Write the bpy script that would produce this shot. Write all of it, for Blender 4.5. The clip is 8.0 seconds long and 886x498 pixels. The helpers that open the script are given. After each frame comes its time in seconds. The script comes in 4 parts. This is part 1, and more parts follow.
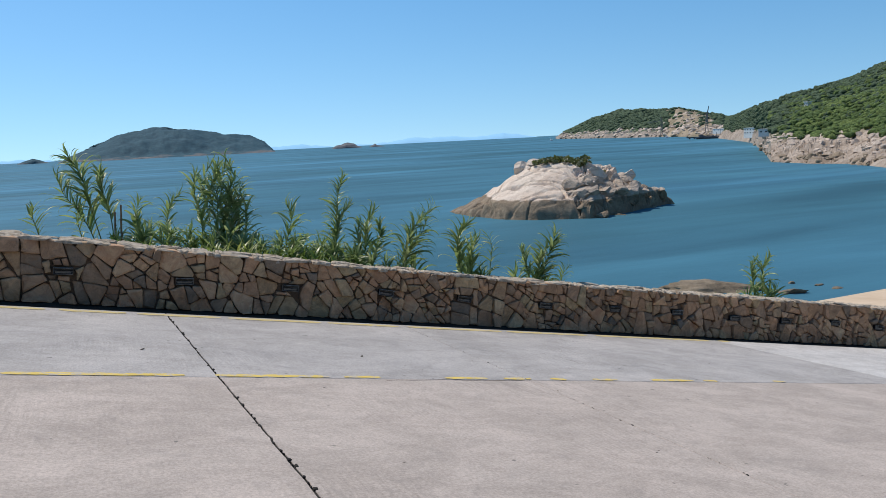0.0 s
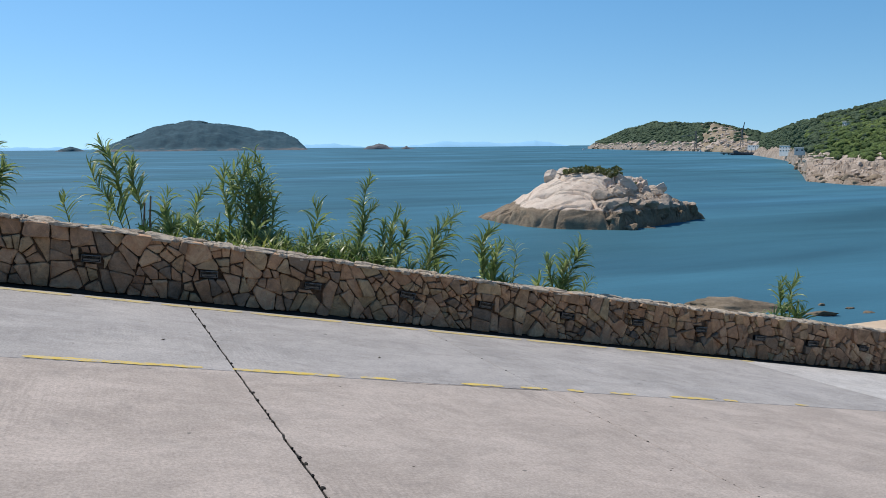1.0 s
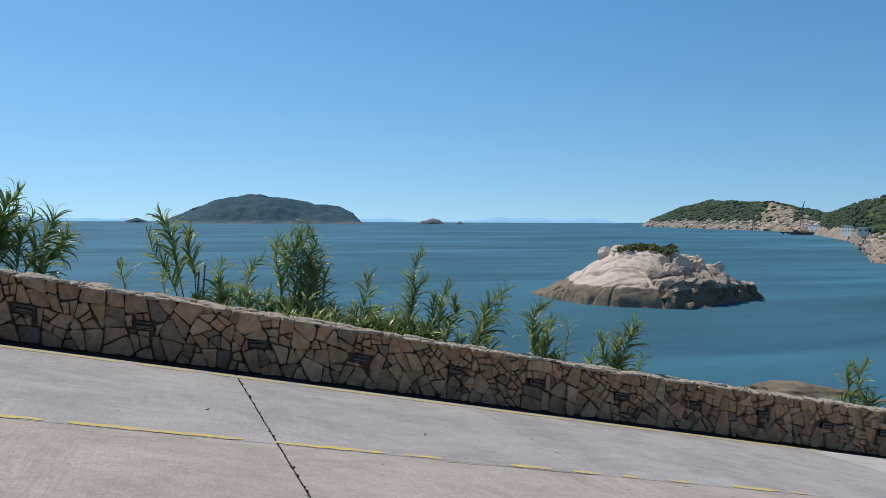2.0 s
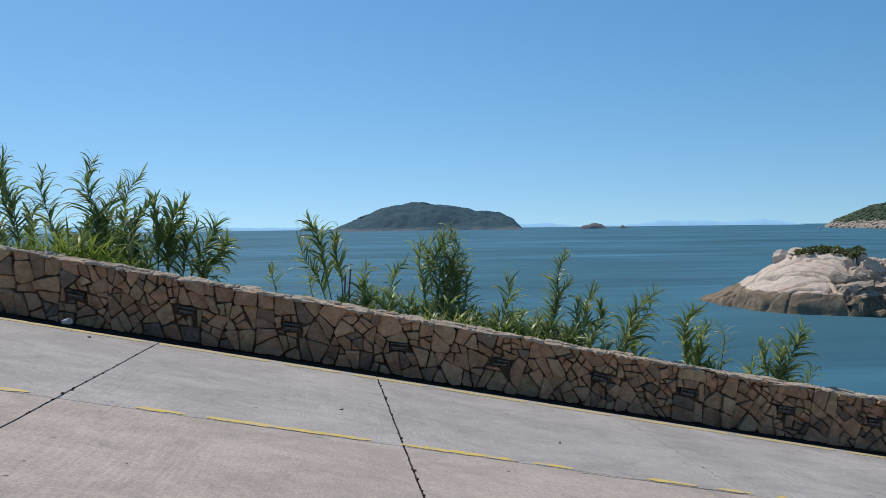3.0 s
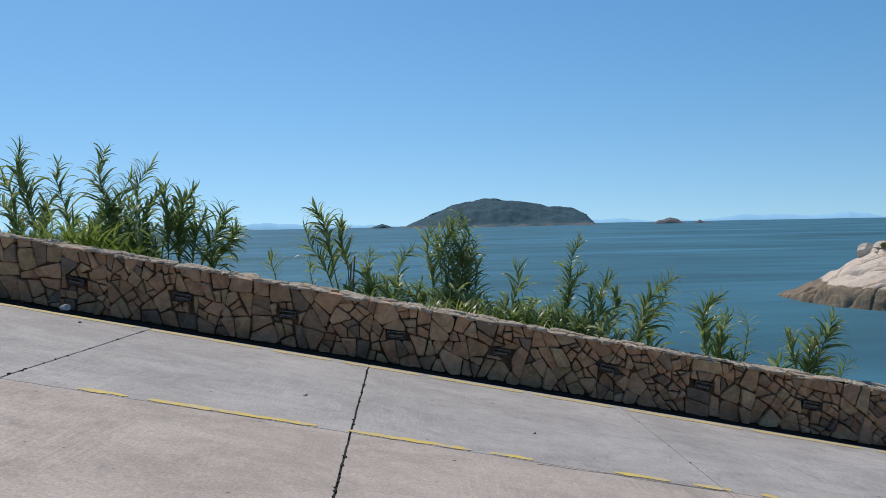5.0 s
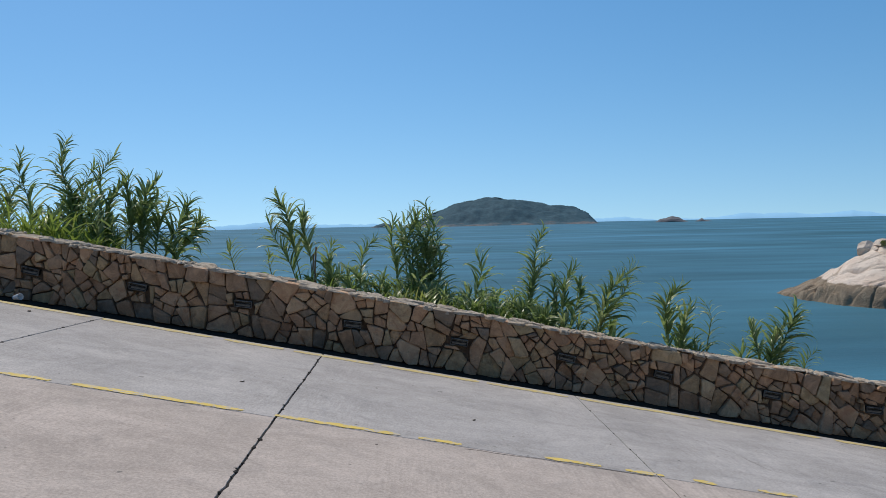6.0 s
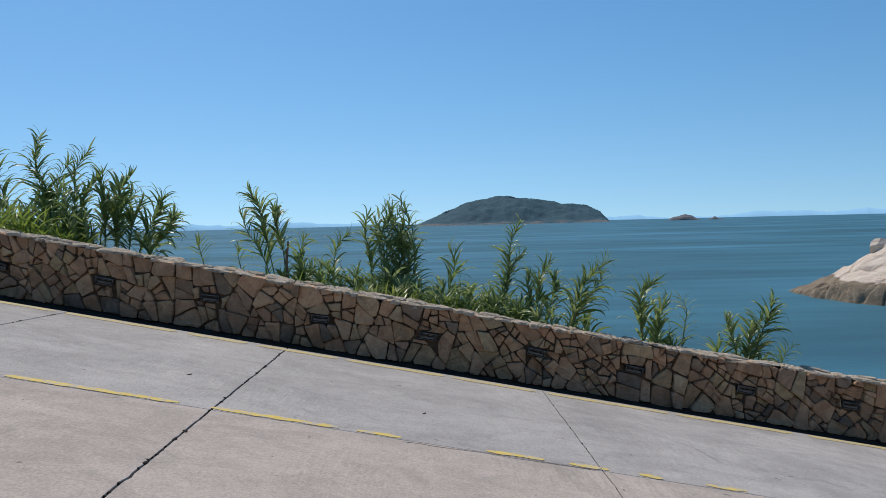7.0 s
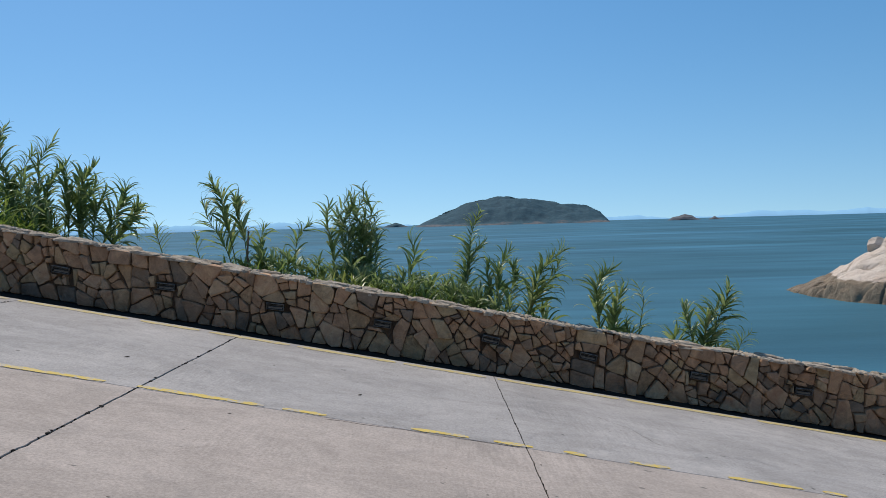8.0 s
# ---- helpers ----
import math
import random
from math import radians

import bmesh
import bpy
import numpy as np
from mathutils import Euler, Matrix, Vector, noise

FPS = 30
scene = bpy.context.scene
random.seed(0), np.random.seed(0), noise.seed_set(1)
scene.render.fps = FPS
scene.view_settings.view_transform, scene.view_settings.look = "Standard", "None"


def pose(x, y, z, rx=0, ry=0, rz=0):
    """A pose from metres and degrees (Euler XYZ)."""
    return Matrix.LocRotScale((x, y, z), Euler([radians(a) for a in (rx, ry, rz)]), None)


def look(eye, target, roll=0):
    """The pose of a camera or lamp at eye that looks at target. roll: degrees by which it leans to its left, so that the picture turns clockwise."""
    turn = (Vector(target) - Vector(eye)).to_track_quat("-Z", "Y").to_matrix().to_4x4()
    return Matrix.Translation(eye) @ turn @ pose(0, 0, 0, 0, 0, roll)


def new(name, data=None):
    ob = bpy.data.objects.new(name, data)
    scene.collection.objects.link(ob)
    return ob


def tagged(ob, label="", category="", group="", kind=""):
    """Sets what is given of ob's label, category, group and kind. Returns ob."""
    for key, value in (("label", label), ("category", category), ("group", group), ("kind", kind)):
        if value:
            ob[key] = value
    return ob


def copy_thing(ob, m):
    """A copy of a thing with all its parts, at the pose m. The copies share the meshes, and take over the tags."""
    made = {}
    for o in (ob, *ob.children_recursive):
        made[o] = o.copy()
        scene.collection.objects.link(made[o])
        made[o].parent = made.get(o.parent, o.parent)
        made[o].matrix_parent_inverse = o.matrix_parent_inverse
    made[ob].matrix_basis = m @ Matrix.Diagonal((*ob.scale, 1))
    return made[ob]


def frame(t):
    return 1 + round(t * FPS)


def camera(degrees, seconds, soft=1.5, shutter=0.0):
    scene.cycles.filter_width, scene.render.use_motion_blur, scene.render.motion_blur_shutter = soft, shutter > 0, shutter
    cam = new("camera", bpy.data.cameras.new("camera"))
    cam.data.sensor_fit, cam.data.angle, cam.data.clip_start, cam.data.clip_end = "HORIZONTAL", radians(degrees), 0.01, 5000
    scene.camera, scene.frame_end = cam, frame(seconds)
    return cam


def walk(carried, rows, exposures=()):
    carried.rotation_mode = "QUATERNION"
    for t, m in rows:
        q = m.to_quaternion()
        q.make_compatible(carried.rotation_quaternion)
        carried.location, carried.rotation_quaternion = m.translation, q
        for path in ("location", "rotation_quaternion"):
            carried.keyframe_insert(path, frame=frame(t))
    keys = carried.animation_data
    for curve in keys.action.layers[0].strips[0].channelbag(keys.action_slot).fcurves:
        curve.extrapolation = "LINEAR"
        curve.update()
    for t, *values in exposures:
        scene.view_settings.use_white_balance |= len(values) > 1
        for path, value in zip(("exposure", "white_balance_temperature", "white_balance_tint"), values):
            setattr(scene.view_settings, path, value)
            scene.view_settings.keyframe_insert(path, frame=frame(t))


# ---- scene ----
cam = camera(59.2, 8.0, soft=0.75)
PATH = [
    (0, (-1.235, -0.379, 1.806), (-0.4397, 1.4342, 1.5246), -2.85),
    (0.5, (-1.207, -0.379, 1.807), (-0.4649, 1.4556, 1.5186), -1.45),
    (1, (-1.191, -0.384, 1.809), (-0.4572, 1.4572, 1.5404), -0.45),
    (1.2, (-1.175, -0.374, 1.812), (-0.4400, 1.4720, 1.5857), -0.07),
    (2.3, (-1.064, -0.245, 1.770), (-0.5610, 1.6897, 1.7135), 0.03),
    (2.5, (-1.000, -0.230, 1.765), (-0.5934, 1.7269, 1.7070), -0.30),
    (3, (-0.779, -0.163, 1.735), (-0.5656, 1.8250, 1.6732), -0.69),
    (3.5, (-0.552, -0.042, 1.697), (-0.4858, 1.9554, 1.6329), -0.56),
    (4, (-0.294, -0.016, 1.656), (-0.2998, 1.9824, 1.5904), -0.84),
    (4.5, (0.000, 0.000, 1.619), (0.0120, 1.9989, 1.5526), -1.04),
    (5, (0.282, 0.093, 1.553), (0.3114, 2.0918, 1.4851), -1.18),
    (6.5, (1.213, 0.182, 1.350), (1.2274, 2.1808, 1.2785), -1.37),
    (7, (1.504, 0.259, 1.307), (1.4979, 2.2574, 1.2344), -1.43),
    (7.5, (1.795, 0.284, 1.206), (1.7741, 2.2825, 1.1321), -1.45),
    (8, (2.130, 0.192, 1.117), (2.1234, 2.1910, 1.0461), -1.59),
]
walk(cam, [(t, look(eye, target, roll)) for t, eye, target, roll in PATH], [(0.0, 0.23), (1.2, 0.20), (2.3, 0.02), (8.0, 0.0)])

# ---- world and sun ----
SEA = -18.0
SUN_EL, SUN_AZ = 58.0, -28.0  # azimuth from +y, positive towards +x
world = bpy.data.worlds.new("world")
scene.world = world
world.use_nodes = True
wn = world.node_tree.nodes
sky = wn.new("ShaderNodeTexSky")
sky.sky_type = "NISHITA"
sky.sun_disc = False
sky.sun_elevation = radians(SUN_EL)
sky.sun_rotation = radians(SUN_AZ)
sky.altitude = 0
sky.air_density, sky.dust_density, sky.ozone_density = 1.0, 0.3, 1.6
# clear sea air: the haze band at the skyline is thin, so the sky is read a little above it
way = wn.new("ShaderNodeTexCoord")
split, join = wn.new("ShaderNodeSeparateXYZ"), wn.new("ShaderNodeCombineXYZ")
lift = wn.new("ShaderNodeMath")
lift.operation, lift.inputs[1].default_value, lift.inputs[2].default_value = "MULTIPLY_ADD", 0.875, 0.125
tone = wn.new("ShaderNodeHueSaturation")
tone.inputs["Saturation"].default_value = 1.31
tone.inputs["Hue"].default_value = 0.494
wl = world.node_tree.links
wl.new(way.outputs["Generated"], split.inputs[0])
wl.new(split.outputs["Z"], lift.inputs[0])
wl.new(split.outputs["X"], join.inputs["X"])
wl.new(split.outputs["Y"], join.inputs["Y"])
wl.new(lift.outputs[0], join.inputs["Z"])
wl.new(join.outputs[0], sky.inputs["Vector"])
wl.new(sky.outputs[0], tone.inputs["Color"])
wl.new(tone.outputs[0], wn["Background"].inputs["Color"])
wn["Background"].inputs["Strength"].default_value = 0.117

sun_data = bpy.data.lights.new("sun", "SUN")
sun_data.energy, sun_data.angle, sun_data.color = 3.3, radians(0.53), (1.0, 0.93, 0.83)
sun = new("sun", sun_data)
sun_dir = Vector((math.sin(radians(SUN_AZ)) * math.cos(radians(SUN_EL)), math.cos(radians(SUN_AZ)) * math.cos(radians(SUN_EL)), math.sin(radians(SUN_EL))))
sun.matrix_world = look(sun_dir * 60, (0, 0, 0))


# ---- materials ----
class Nodes:
    """A material's node tree with short calls."""

    def __init__(self, name):
        self.mat = bpy.data.materials.new(name)
        self.mat.use_nodes = True
        self.tree = self.mat.node_tree
        self.bsdf = self.tree.nodes["Principled BSDF"]
        self.out = self.tree.nodes["Material Output"]

    def add(self, kind, **values):
        n = self.tree.nodes.new(kind)
        for k, v in values.items():
            if k in n.inputs:
                n.inputs[k].default_value = v
        return n

    def link(self, a, b):
        self.tree.links.new(a, b)

    def position(self, scale=(1, 1, 1)):
        g = self.add("ShaderNodeNewGeometry")
        m = self.add("ShaderNodeMapping", Scale=scale)
        self.link(g.outputs["Position"], m.inputs["Vector"])
        return m.outputs["Vector"]

    def noise(self, vec, scale, detail=6.0, rough=0.6, distort=0.0):
        n = self.add("ShaderNodeTexNoise", Scale=scale, Detail=detail, Roughness=rough, Distortion=distort)
        self.link(vec, n.inputs["Vector"])
        return n.outputs["Fac"]

    def ramp(self, fac, stops):
        r = self.add("ShaderNodeValToRGB")
        el = r.color_ramp.elements
        while len(el) < len(stops):
            el.new(0.5)
        for e, (p, c) in zip(el, stops):
            e.position, e.color = p, (*c, 1) if len(c) == 3 else c
        self.link(fac, r.inputs["Fac"])
        return r.outputs["Color"]

    def mix(self, fac, a, b, how="MIX"):
        m = self.tree.nodes.new("ShaderNodeMix")
        m.data_type, m.blend_type = "RGBA", how
        for value, sock in ((fac, m.inputs[0]), (a, m.inputs[6]), (b, m.inputs[7])):
            if isinstance(value, (int, float)):
                sock.default_value = value
            elif isinstance(value, tuple):
                sock.default_value = (*value, 1)
            else:
                self.link(value, sock)
        return m.outputs[2]

    def bump(self, height, strength, distance=0.02, prior=None):
        b = self.add("ShaderNodeBump", Strength=strength, Distance=distance)
        self.link(height, b.inputs["Height"])
        if prior is not None:
            self.link(prior, b.inputs["Normal"])
        return b.outputs["Normal"]

    def random(self):
        return self.add("ShaderNodeObjectInfo").outputs["Random"]

    def done(self, color, rough=0.8, normal=None, spec=0.3):
        if isinstance(color, tuple):
            self.bsdf.inputs["Base Color"].default_value = (*color, 1)
        else:
            self.link(color, self.bsdf.inputs["Base Color"])
        if isinstance(rough, (int, float)):
            self.bsdf.inputs["Roughness"].default_value = rough
        else:
            self.link(rough, self.bsdf.inputs["Roughness"])
        self.bsdf.inputs["Specular IOR Level"].default_value = spec
        if normal is not None:
            self.link(normal, self.bsdf.inputs["Normal"])
        return self.mat


def concrete(name, light, dark, stain):
    n = Nodes(name)
    p = n.position()
    brushed = n.position((0.8, 1.6, 1))
    base = n.ramp(n.noise(p, 0.55, 5, 0.65, 0.4), [(0.34, dark), (0.62, light)])
    base = n.mix(0.35, base, n.ramp(n.noise(brushed, 5.0, 6, 0.7), [(0.35, dark), (0.65, light)]))
    base = n.mix(0.34, base, n.ramp(n.noise(p, 48, 5, 0.8), [(0.3, (0.08, 0.08, 0.08)), (0.62, (0.80, 0.79, 0.77))]), "OVERLAY")
    spots = n.ramp(n.noise(p, 2.6, 7, 0.72, 0.8), [(0.55, (0, 0, 0)), (0.70, (1, 1, 1))])
    base = n.mix(n.mix(0.42, (0, 0, 0), spots), base, stain)
    wide = n.ramp(n.noise(n.position((0.8, 1.1, 1)), 1.3, 8, 0.75, 0.7), [(0.40, (0.40, 0.39, 0.38)), (0.60, (0.57, 0.56, 0.555))])
    base = n.mix(0.6, base, wide, "OVERLAY")
    pits = n.ramp(n.noise(p, 9.0, 2, 0.5), [(0.735, (0, 0, 0)), (0.765, (1, 1, 1))])
    base = n.mix(n.mix(0.7, (0, 0, 0), pits), base, (0.10, 0.095, 0.085))
    comb = n.noise(n.position((1, 0.05, 1)), 42, 3, 0.6)
    where = n.ramp(n.noise(p, 0.5, 3, 0.5), [(0.48, (0, 0, 0)), (0.60, (1, 1, 1))])
    base = n.mix(n.mix(0.22, (0, 0, 0), where), base, n.mix(0.8, base, n.ramp(comb, [(0.35, (0.25, 0.25, 0.25)), (0.62, (0.68, 0.68, 0.68))]), "OVERLAY"))
    nm = n.bump(n.noise(p, 60, 5, 0.7), 0.35, 0.01)
    nm = n.bump(comb, 0.25, 0.008, nm)
    nm = n.bump(n.noise(brushed, 16, 4, 0.6), 0.25, 0.012, nm)
    return n.done(base, 0.88, nm, 0.25)


M_ROAD_OUT = concrete("concrete_grey", (0.43, 0.40, 0.375), (0.32, 0.30, 0.285), (0.24, 0.235, 0.23))
M_ROAD_IN = concrete("concrete_warm", (0.47, 0.40, 0.35), (0.365, 0.315, 0.275), (0.27, 0.24, 0.215))


M_ROAD_PALE = concrete("concrete_pale", (0.56, 0.53, 0.50), (0.44, 0.42, 0.40), (0.32, 0.31, 0.30))


def make_joint():
    n = Nodes("joint_dirt")
    p = n.position()
    return n.done(n.ramp(n.noise(p, 8, 5), [(0.35, (0.012, 0.011, 0.010)), (0.7, (0.045, 0.04, 0.032))]), 0.95, n.bump(n.noise(p, 40), 0.6))


M_JOINT = make_joint()


def make_paint(name, yellow, bare, worn):
    n = Nodes(name)
    p = n.position()
    c = n.ramp(n.noise(p, 5, 6, 0.7), [(0.3, tuple(v * 0.82 for v in yellow)), (0.7, yellow)])
    wear = n.ramp(n.noise(p, 13, 8, 0.8), [(worn - 0.05, (0, 0, 0)), (worn + 0.05, (1, 1, 1))])
    return n.done(n.mix(wear, c, bare), 0.7, n.bump(n.noise(p, 60, 5, 0.7), 0.3, 0.01))


M_YELLOW = make_paint("yellow_paint", (0.74, 0.53, 0.11), (0.44, 0.40, 0.36), 0.53)
M_PALE = make_paint("faded_yellow_paint", (0.60, 0.47, 0.19), (0.42, 0.39, 0.35), 0.55)


def make_stone(name, joined):
    n = Nodes(name)
    p = n.position()
    pick = n.add("ShaderNodeNewGeometry").outputs["Random Per Island"] if joined else n.random()
    tone = n.ramp(pick, [(0.0, (0.38, 0.235, 0.155)), (0.16, (0.60, 0.40, 0.26)), (0.34, (0.46, 0.30, 0.195)), (0.5, (0.67, 0.46, 0.30)), (0.66, (0.47, 0.365, 0.225)), (0.8, (0.53, 0.34, 0.22)), (0.9, (0.36, 0.265, 0.19)), (0.97, (0.26, 0.21, 0.165))])
    c = n.mix(0.7, tone, n.ramp(n.noise(p, 4, 8, 0.75, 0.8), [(0.3, (0.20, 0.18, 0.15)), (0.5, (0.48, 0.45, 0.42)), (0.7, (0.80, 0.75, 0.68))]), "OVERLAY")
    c = n.mix(n.ramp(n.noise(p, 9, 7, 0.78), [(0.55, (0, 0, 0)), (0.72, (0.7, 0.7, 0.7))]), c, (0.15, 0.105, 0.07))
    c = n.mix(n.ramp(n.noise(p, 2.2, 5, 0.7), [(0.62, (0, 0, 0)), (0.75, (0.55, 0.55, 0.55))]), c, (0.21, 0.20, 0.12))
    nm = n.bump(n.noise(p, 7, 7, 0.7, 0.5), 1.0, 0.05)
    nm = n.bump(n.noise(p, 45, 5, 0.75), 0.6, 0.012, nm)
    return n.done(c, 0.88, nm, 0.2)


M_STONE = make_stone("wall_stone", False)
M_STONES = make_stone("wall_stones", True)


def make_plain(name, stops, scale, rough=0.85, bump=0.5, dist=0.02, spec=0.3, bump_scale=None):
    n = Nodes(name)
    p = n.position()
    c = n.ramp(n.noise(p, scale, 7, 0.68, 0.3), stops)
    return n.done(c, rough, n.bump(n.noise(p, bump_scale or scale * 4, 6, 0.65), bump, dist), spec)


M_MORTAR = make_plain("mortar", [(0.3, (0.085, 0.06, 0.042)), (0.7, (0.22, 0.155, 0.105))], 6, 0.9, 1.0, 0.04)
M_CAP = make_plain("cap_stone", [(0.30, (0.28, 0.21, 0.15)), (0.48, (0.50, 0.41, 0.31)), (0.70, (0.66, 0.57, 0.46))], 7, 0.9, 1.0, 0.05, 0.2, 22)
M_SOIL = make_plain("dry_soil", [(0.3, (0.08, 0.075, 0.03)), (0.7, (0.20, 0.17, 0.10))], 1.2)
M_DARK = make_plain("lamp_dark", [(0.3, (0.012, 0.012, 0.013)), (0.7, (0.03, 0.03, 0.03))], 20, 0.5)
M_LAMP = make_plain("lamp_metal", [(0.35, (0.05, 0.045, 0.04)), (0.65, (0.30, 0.285, 0.26))], 14, 0.65, 0.3)
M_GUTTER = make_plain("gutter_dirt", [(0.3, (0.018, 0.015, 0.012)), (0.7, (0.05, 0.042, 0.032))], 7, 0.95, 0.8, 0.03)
M_GLASS = make_plain("lamp_diffuser", [(0.3, (0.10, 0.10, 0.10)), (0.7, (0.22, 0.22, 0.21))], 30, 0.35, 0.1)
M_WHITE = make_plain("white_paper", [(0.3, (0.70, 0.70, 0.70)), (0.7, (0.82, 0.82, 0.82))], 20, 0.6)
M_TWIG = make_plain("litter", [(0.3, (0.05, 0.04, 0.03)), (0.7, (0.13, 0.10, 0.07))], 40)
M_SAND = make_plain("sand", [(0.3, (0.50, 0.37, 0.25)), (0.7, (0.62, 0.48, 0.34))], 0.3, 0.95, 0.3, 0.05)
M_RENDER = make_plain("white_wall", [(0.3, (0.62, 0.61, 0.58)), (0.7, (0.78, 0.77, 0.74))], 0.5)
M_PANE = make_plain("dark_pane", [(0.3, (0.03, 0.035, 0.04)), (0.7, (0.07, 0.08, 0.09))], 0.8, 0.2)
M_PIER = make_plain("pier_concrete", [(0.3, (0.07, 0.065, 0.06)), (0.7, (0.16, 0.15, 0.14))], 0.2)
M_STEEL = make_plain("crane_steel", [(0.3, (0.16, 0.14, 0.13)), (0.7, (0.30, 0.25, 0.22))], 0.5, 0.6)


def make_leaf(name, stops, glow=0.35):
    n = Nodes(name)
    tone = n.ramp(n.random(), stops)
    isl = n.add("ShaderNodeNewGeometry").outputs["Random Per Island"]
    c = n.mix(0.45, tone, n.ramp(isl, stops))
    p = n.position()
    c = n.mix(0.3, c, n.ramp(n.noise(p, 14, 4), [(0.3, (0.3, 0.3, 0.25)), (0.7, (0.7, 0.7, 0.6))]), "OVERLAY")
    n.done(c, 0.36, n.bump(n.noise(p, 120, 3), 0.2, 0.004), 0.5)
    tr = n.add("ShaderNodeBsdfTranslucent")
    n.link(n.mix(0.35, c, (0.32, 0.40, 0.08)), tr.inputs["Color"])
    mx = n.add("ShaderNodeMixShader", Fac=glow)
    n.link(n.bsdf.outputs[0], mx.inputs[1])
    n.link(tr.outputs[0], mx.inputs[2])
    n.link(mx.outputs[0], n.out.inputs["Surface"])
    return n.mat


M_LEAF = make_leaf("reed_leaf", [(0.0, (0.055, 0.10, 0.048)), (0.3, (0.14, 0.215, 0.09)), (0.6, (0.27, 0.36, 0.155)), (0.85, (0.43, 0.50, 0.27)), (1.0, (0.58, 0.55, 0.36))], 0.47)
M_BLADE = make_leaf("grass_blade", [(0.0, (0.08, 0.15, 0.028)), (0.5, (0.18, 0.27, 0.045)), (0.85, (0.29, 0.37, 0.075)), (1.0, (0.32, 0.28, 0.12))], 0.48)
M_STEM = make_plain("reed_stem", [(0.3, (0.12, 0.17, 0.05)), (0.7, (0.24, 0.26, 0.11))], 6, 0.55)
M_STALK = make_plain("dry_stalk", [(0.3, (0.22, 0.13, 0.08)), (0.7, (0.36, 0.24, 0.15))], 9, 0.8)


def make_rock(name, light, mid, dark, tide, scale):
    """Granite that is dark and brown up to the tide line and pale above it."""
    n = Nodes(name)
    p = n.position()
    c = n.ramp(n.noise(p, scale, 8, 0.7, 0.6), [(0.3, mid), (0.55, light), (0.75, tuple(v * 1.08 for v in light))])
    streak = n.noise(n.position((1, 1, 4)), scale * 2.5, 7, 0.75, 0.5)
    c = n.mix(n.ramp(streak, [(0.54, (0, 0, 0)), (0.70, (0.8, 0.8, 0.8))]), c, dark)
    sep = n.add("ShaderNodeSeparateXYZ")
    n.link(n.add("ShaderNodeNewGeometry").outputs["Position"], sep.inputs[0])
    wob = n.add("ShaderNodeMath")
    wob.operation = "MULTIPLY_ADD"
    n.link(n.noise(p, 0.22, 6, 0.65), wob.inputs[0])
    wob.inputs[1].default_value = -1.6
    n.link(sep.outputs["Z"], wob.inputs[2])
    band = n.add("ShaderNodeMapRange")
    n.link(wob.outputs[0], band.inputs["Value"])
    band.inputs["From Min"].default_value, band.inputs["From Max"].default_value = SEA + tide - 1.0, SEA + tide - 0.75
    c = n.mix(band.outputs[0], n.ramp(n.noise(p, scale * 2, 7, 0.7), [(0.3, (0.17, 0.125, 0.085)), (0.7, (0.37, 0.285, 0.195))]), c)
    nm = n.bump(n.noise(p, scale * 4, 8, 0.75), 1.0, 0.6)
    nm = n.bump(n.noise(p, scale * 18, 5, 0.7), 0.5, 0.06, nm)
    return n.done(c, 0.85, nm, 0.25)


M_SLAB = make_rock("granite_slab", (0.78, 0.65, 0.53), (0.62, 0.455, 0.335), (0.30, 0.22, 0.16), 4.3, 0.16)
M_BOULDER = make_rock("granite_boulder", (0.55, 0.445, 0.35), (0.38, 0.295, 0.225), (0.14, 0.11, 0.08), 4.0, 0.35)
M_SHORE = make_rock("shore_granite", (0.58, 0.47, 0.38), (0.42, 0.33, 0.26), (0.20, 0.15, 0.11), 4.6, 0.10)
# rock brown greyed towards blue, distance haze painted into the colour
M_SKERRY = make_plain("hazed_grey", [(0.3, (0.09, 0.095, 0.105)), (0.7, (0.17, 0.165, 0.17))], 0.08, 0.9, 1.0, 1.0)
M_LOWROCK = make_plain("low_rock", [(0.3, (0.09, 0.07, 0.05)), (0.55, (0.22, 0.17, 0.115)), (0.75, (0.34, 0.27, 0.19))], 0.35, 0.9, 0.9, 0.2)


def make_wood(name, dark, mid, light, scale):
    n = Nodes(name)
    p = n.position()
    c = n.ramp(n.noise(p, scale, 8, 0.75, 0.4), [(0.32, dark), (0.5, mid), (0.72, light)])
    isl = n.add("ShaderNodeNewGeometry").outputs["Random Per Island"]
    c = n.mix(0.4, c, n.ramp(isl, [(0.0, dark), (0.6, mid), (1.0, light)]))
    c = n.mix(0.75, c, n.ramp(n.noise(p, scale * 14, 6, 0.7), [(0.36, (0.22, 0.24, 0.22)), (0.5, (0.5, 0.5, 0.46)), (0.64, (0.80, 0.80, 0.66))]), "OVERLAY")
    return n.done(c, 0.8, n.bump(n.noise(p, scale * 16, 6, 0.75), 1.0, 0.9), 0.2)


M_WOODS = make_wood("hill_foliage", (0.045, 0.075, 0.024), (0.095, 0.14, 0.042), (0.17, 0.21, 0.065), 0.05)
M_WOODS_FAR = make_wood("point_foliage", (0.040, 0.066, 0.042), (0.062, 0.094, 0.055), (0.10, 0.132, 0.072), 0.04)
M_SCRUB = make_leaf("islet_scrub", [(0.0, (0.045, 0.06, 0.022)), (0.6, (0.085, 0.105, 0.04)), (1.0, (0.19, 0.17, 0.08))], 0.3)
# foliage green shifted to blue to paint in the distance haze
M_FARWOOD = make_wood("hazed_foliage", (0.030, 0.078, 0.098), (0.038, 0.093, 0.110), (0.052, 0.110, 0.118), 0.012)


